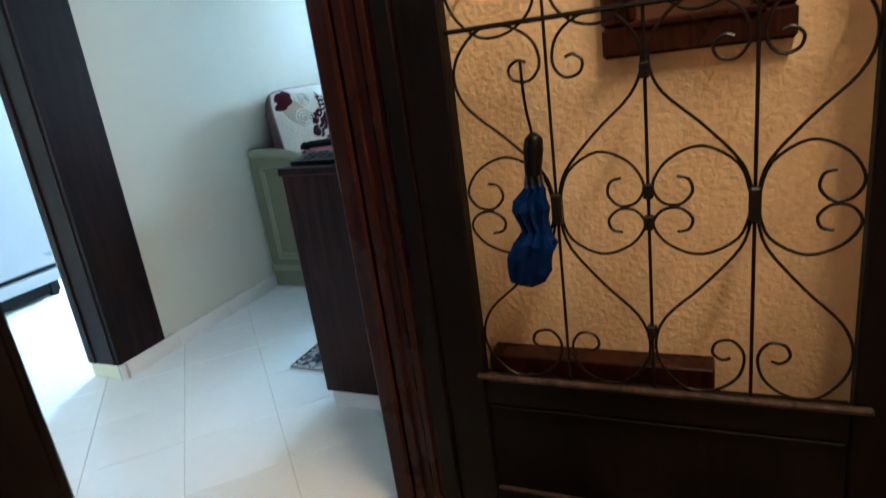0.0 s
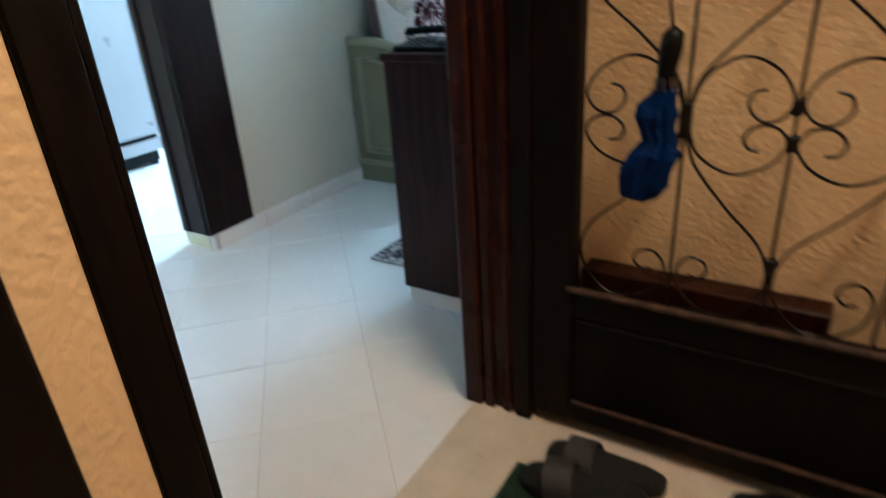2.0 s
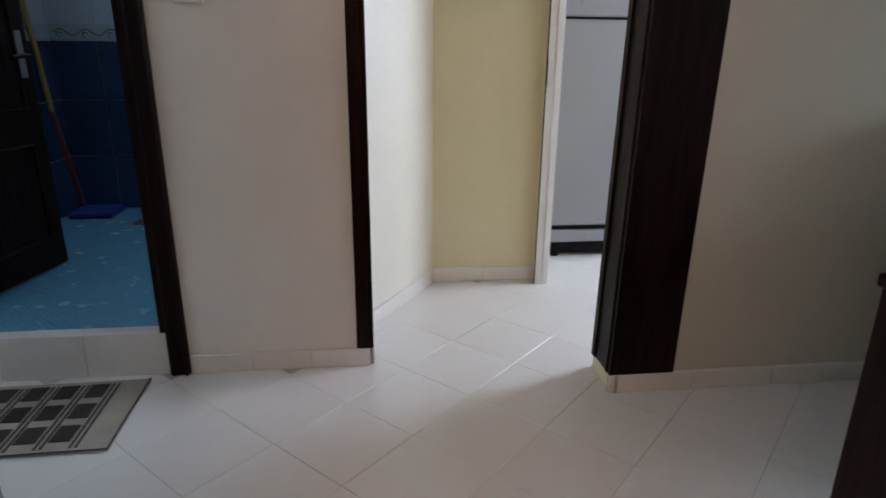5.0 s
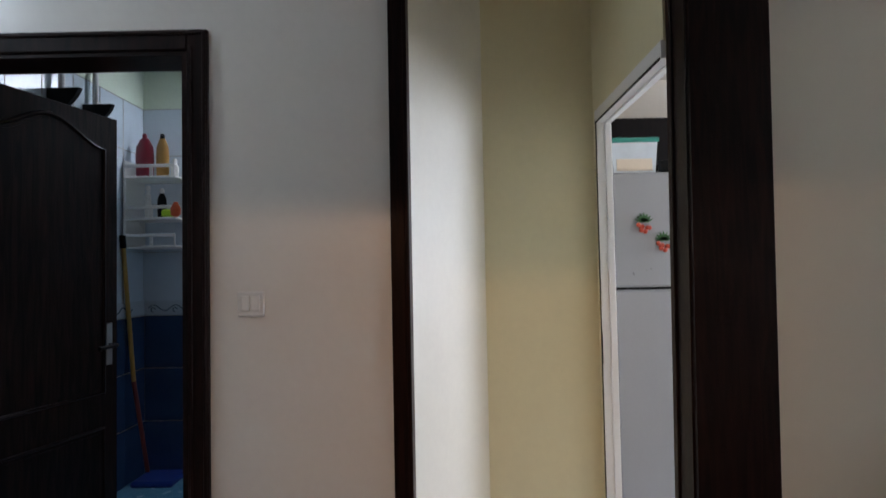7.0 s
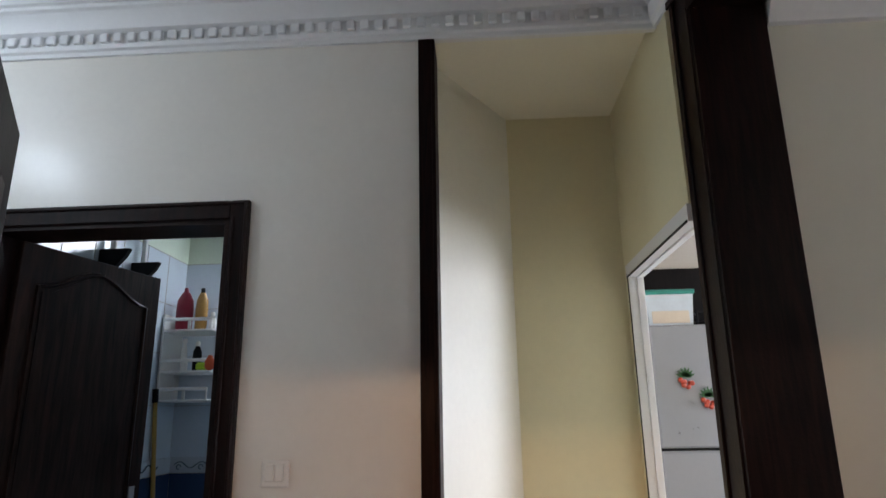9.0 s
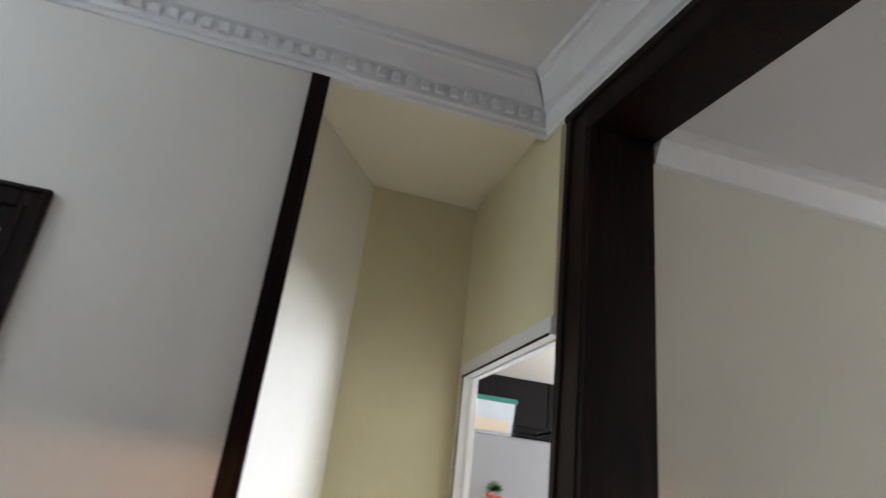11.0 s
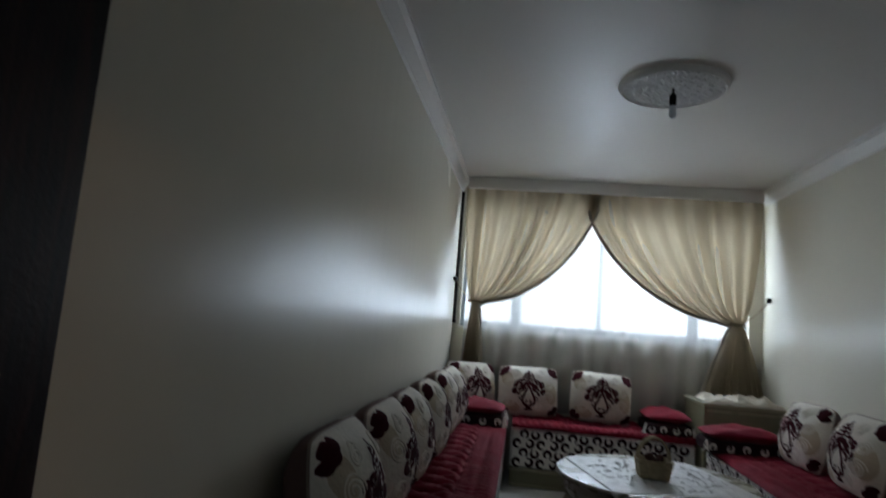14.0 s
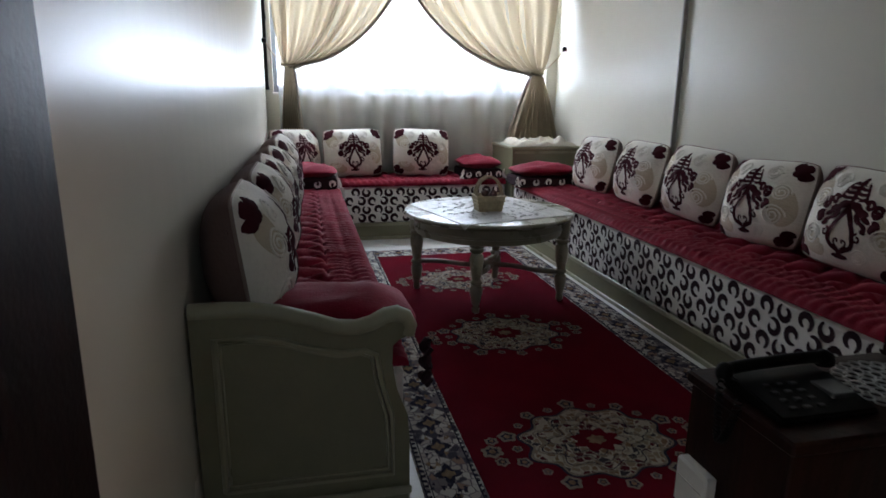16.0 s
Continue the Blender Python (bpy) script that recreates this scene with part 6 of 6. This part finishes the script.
# ---- salon: ceiling rose with bulb, curtains ----
cr = thing("ceiling_rose", "carved white plaster ceiling rose with a bare bulb", "ceiling rose", (2.86, -1.735, 2.79))
part("disc", lathe(bmesh.new(), [(0.20, -0.016), (0.26, -0.018), (0.275, -0.026), (0.292, -0.024), (0.300, -0.012), (0.300, 0.0)], n=48), M_plaster, cr, smooth=35)
part("rim", tube(bmesh.new(), [(0.28 * math.cos(i * math.pi / 24), 0.28 * math.sin(i * math.pi / 24), -0.025) for i in range(49)], 0.010, 6), M_plaster, cr, smooth=60)
bm = bmesh.new()
for ring_r, cnt, k in ((0.235, 26, 0.030), (0.175, 20, 0.028), (0.115, 14, 0.026), (0.06, 8, 0.022)):
    for i in range(cnt):
        a = 2 * math.pi * i / cnt + ring_r * 7
        c = (ring_r * math.cos(a), ring_r * math.sin(a))
        bm = bmesh.new()
        tube(bm, [(c[0] + k * (1 - q * 0.09) * math.cos(a + q * 0.85), c[1] + k * (1 - q * 0.09) * math.sin(a + q * 0.85), -0.024) for q in range(8)], 0.009, 5)
        part("carved_scroll", bm, M_plaster, cr, smooth=60)
part("bulb_holder", lathe(bmesh.new(), [(0.016, -0.12), (0.020, -0.112), (0.020, -0.06), (0.008, -0.05), (0.006, -0.014)], n=16), M_blackp, cr, "black bulb holder", 40)
part("bulb", lathe(bmesh.new(), [(0.004, -0.195), (0.014, -0.190), (0.020, -0.175), (0.018, -0.14), (0.014, -0.12)], n=16), M_clear, cr, "clear glass bulb", 50)


def cloth(name, col, trans, sheer=0.0):
    m = bpy.data.materials.new(name)
    m.use_nodes = True
    nt = m.node_tree
    out = nt.nodes["Material Output"]
    b = nt.nodes["Principled BSDF"]
    b.inputs["Roughness"].default_value = 0.8
    b.inputs["Base Color"].default_value = (*col, 1)
    tc = nt.nodes.new("ShaderNodeTexCoord")
    nz = nt.nodes.new("ShaderNodeTexNoise")
    nz.inputs["Scale"].default_value, nz.inputs["Detail"].default_value = 220, 2
    nt.links.new(tc.outputs["Object"], nz.inputs["Vector"])
    bp = nt.nodes.new("ShaderNodeBump")
    bp.inputs["Strength"].default_value = 0.15
    nt.links.new(nz.outputs["Fac"], bp.inputs["Height"])
    nt.links.new(bp.outputs[0], b.inputs["Normal"])
    tr = nt.nodes.new("ShaderNodeBsdfTranslucent")
    tr.inputs[0].default_value = (*col, 1)
    mx = nt.nodes.new("ShaderNodeMixShader")
    mx.inputs[0].default_value = trans
    nt.links.new(b.outputs[0], mx.inputs[1])
    nt.links.new(tr.outputs[0], mx.inputs[2])
    res = mx
    if sheer:
        tp_ = nt.nodes.new("ShaderNodeBsdfTransparent")
        m2 = nt.nodes.new("ShaderNodeMixShader")
        m2.inputs[0].default_value = sheer
        nt.links.new(mx.outputs[0], m2.inputs[1])
        nt.links.new(tp_.outputs[0], m2.inputs[2])
        res = m2
    nt.links.new(res.outputs[0], out.inputs[0])
    return m


M_curtain = cloth("beige_curtain_cloth", (0.40, 0.33, 0.23), 0.22)
M_hem = cloth("grey_brown_hem_cloth", (0.31, 0.265, 0.22), 0.15)
M_sheer = cloth("white_sheer_cloth", (0.76, 0.76, 0.75), 0.35, 0.65)


def curtain(name, label, y_out, y_in, y_tie, z_tie, z_bot, foot, seed):
    c = thing(name, label, "curtain", (5.36, y_tie, z_bot), "beige curtains")
    bm = bmesh.new()
    ns, nt_ = 120, 60
    sgn = -1 if y_in < y_out else 1
    g = []
    for i in range(ns + 1):
        s = i / ns
        row = []
        for j in range(nt_ + 1):
            q = j / nt_
            pl = math.sin(s * 17 * math.pi + 0.6 * math.sin(s * 9 + seed)) + 0.35 * math.sin(s * 41 + seed) + 0.9 * noise.noise((s * 7 + seed, q * 1.6, 0.4))
            top_y = y_out + (y_in - y_out) * s
            if q < 0.62:
                t = q / 0.62
                gg = 1 - math.sqrt(max(0, 1 - t * t))
                gg = gg ** 0.8
                ty = y_tie + sgn * 0.075 * (s - 0.5)
                y = top_y + (ty - top_y) * gg
                z = 2.70 - (2.70 - z_tie) * t + 0.04 * (1 - s) * math.sin(math.pi * t)
                amp = 0.032 + 0.012 * t
                x = pl * amp + 0.05 * math.sin(math.pi * min(1, t)) * s
            else:
                t = (q - 0.62) / 0.38
                y = y_tie + sgn * (0.075 + foot * t ** 0.8) * (s - 0.45)
                z = z_tie - (z_tie - z_bot) * t
                amp = 0.036 + 0.01 * t
                x = pl * amp
            row.append(bm.verts.new((x - 0.0, y - y_tie, z - z_bot)))
        g.append(row)
    for i in range(ns):
        for j in range(nt_):
            bm.faces.new((g[i][j], g[i + 1][j], g[i + 1][j + 1], g[i][j + 1]))
    hem = [v.co.copy() for v in g[ns]]
    part("cloth", bm, M_curtain, c, smooth=70)
    part("hem", tube(bmesh.new(), hem, 0.017, 8), M_hem, c, "thick grey-brown sewn hem", 60)
    ty = 0.0
    part("tie_band", tube(bmesh.new(), [(0.055 * math.cos(a * 0.5), ty + 0.058 * math.sin(a * 0.5), z_tie - z_bot + 0.01 * math.cos(a * 0.5)) for a in range(14)], 0.014, 6), M_curtain, c, "beige tie band", 60)
    return c


curtain("curtain", "beige curtain tied back beside the window", -0.34, -1.65, -0.50, 1.575, 0.62, 0.16, 1.0)
curtain("curtain", "beige curtain tied back above the corner stand", -3.12, -1.50, -2.92, 1.54, 0.90, 0.46, 4.0)
for yy, sg in ((-0.300, -1), (-3.170, 1)):
    hk = thing("tie_hook", "dark curtain hook with a cord on the wall", "hook", (5.30, yy, 1.78), "curtain hooks")
    part("knob", lathe(bmesh.new(), [(0.008, -0.03), (0.022, -0.02), (0.022, 0.01), (0.008, 0.02)], n=12), M_blackp, hk, smooth=40)
    part("cord", tube(bmesh.new(), smooth_path([(0, 0, 0), (0.03, sg * 0.06, -0.10), (0.06, sg * 0.17, -0.21)], 4), 0.006, 6), M_curtain, hk)
cl2 = thing("curtain_side_rail", "dark metal upright at the window corner", "rail", (5.46, -0.284, 1.35))
part("upright", boxes((-0.018, 0.018, -0.028, 0.0, 0.0, 1.32), bevel=0.002), M_blackp, cl2)
part("clamp", boxes((-0.024, 0.024, -0.034, 0.0, 0.62, 0.66), (-0.024, 0.024, -0.034, 0.0, 0.0, 0.03), bevel=0.002), M_blackp, cl2)
shc = thing("sheer_curtain", "white sheer curtain with woven sprigs across the window", "curtain", (5.43, -1.70, 0.58))
bm = bmesh.new()
g = []
for i in range(181):
    s = i / 180
    y = 1.30 - 2.62 * s
    g.append([bm.verts.new((0.030 * math.sin(s * 52 * math.pi * 0.5 + math.sin(s * 13) + 2.0 * noise.noise((s * 9, 0.3, 1.0))) * (0.6 + 0.4 * k / 8), y, 2.12 - 2.12 * k / 8)) for k in range(9)])
for i in range(180):
    for k in range(8):
        bm.faces.new((g[i][k], g[i + 1][k], g[i + 1][k + 1], g[i][k + 1]))
part("net", bm, M_sheer, shc, smooth=70)
bm = bmesh.new()
for i in range(60):
    y, z = rnd.uniform(-1.25, 1.25), rnd.uniform(0.75, 1.95)
    tube(bm, [(-0.024, y + 0.016 * math.cos(q), z + 0.022 * math.sin(q * 1.3)) for q in range(6)], 0.004, 4)
part("sprigs", bm, M_sheer, shc, "woven white sprigs")

# ---- floor tiles, laid diagonally ----
TS = 0.2995
tm = mesh_of("floor_tile", boxes((-TS / 2 + 0.0004, TS / 2 - 0.0004, -TS / 2 + 0.0004, TS / 2 - 0.0004, -0.008, 0.0), bevel=0.0012), M_tile)
floor = bpy.data.objects["floor"]
O = Vector((-0.51, -1.535, 0))
U, V = Vector((1, 1, 0)).normalized() * 0.30, Vector((1, -1, 0)).normalized() * 0.30
rest = bmesh.new()
count = 0
for i in range(-20, 40):
    for j in range(-30, 30):
        c = O + U * (i + 0.5) + V * (j + 0.5)
        inside = (-4.1 < c.x < 0.12 and -1.9 < c.y < 0.1) or (-1.12 < c.x < 0.15 and 0 <= c.y < 0.95) or (0.1 < c.x < 2.6 and -0.1 < c.y < 1.8) or (0.1 <= c.x < 5.6 and -3.2 < c.y <= -0.1)
        if not inside:
            continue
        crosses = c.x < 0.12 and c.y < -1.745 + 0.22
        near = -2.6 < c.x < 1.25 and -1.5 < c.y < 0.3 and not crosses
        if near and count < 290:
            o = new("floor_tile", tm)
            o.parent, o.matrix_local = floor, pose(c.x, c.y, 0, 0, 0, 45)
            count += 1
        else:
            h = TS / 2 - 0.0004
            poly = [c + Matrix.Rotation(radians(45), 3, "Z") @ Vector((a * h, b * h, 0)) for a, b in ((-1, -1), (1, -1), (1, 1), (-1, 1))]
            if crosses:
                kept = []
                for k in range(4):
                    p, q = poly[k], poly[(k + 1) % 4]
                    if p.y >= -1.745:
                        kept.append(p)
                    if (p.y >= -1.745) != (q.y >= -1.745):
                        kept.append(p + (q - p) * ((-1.745 - p.y) / (q.y - p.y)))
                poly = kept
            if len(poly) > 2:
                prism(rest, [(p.x, p.y) for p in poly], -0.008, 0.0)
tagged(part("floor_tiles_rest", rest, M_tile, floor), "", "", "", "stuff")
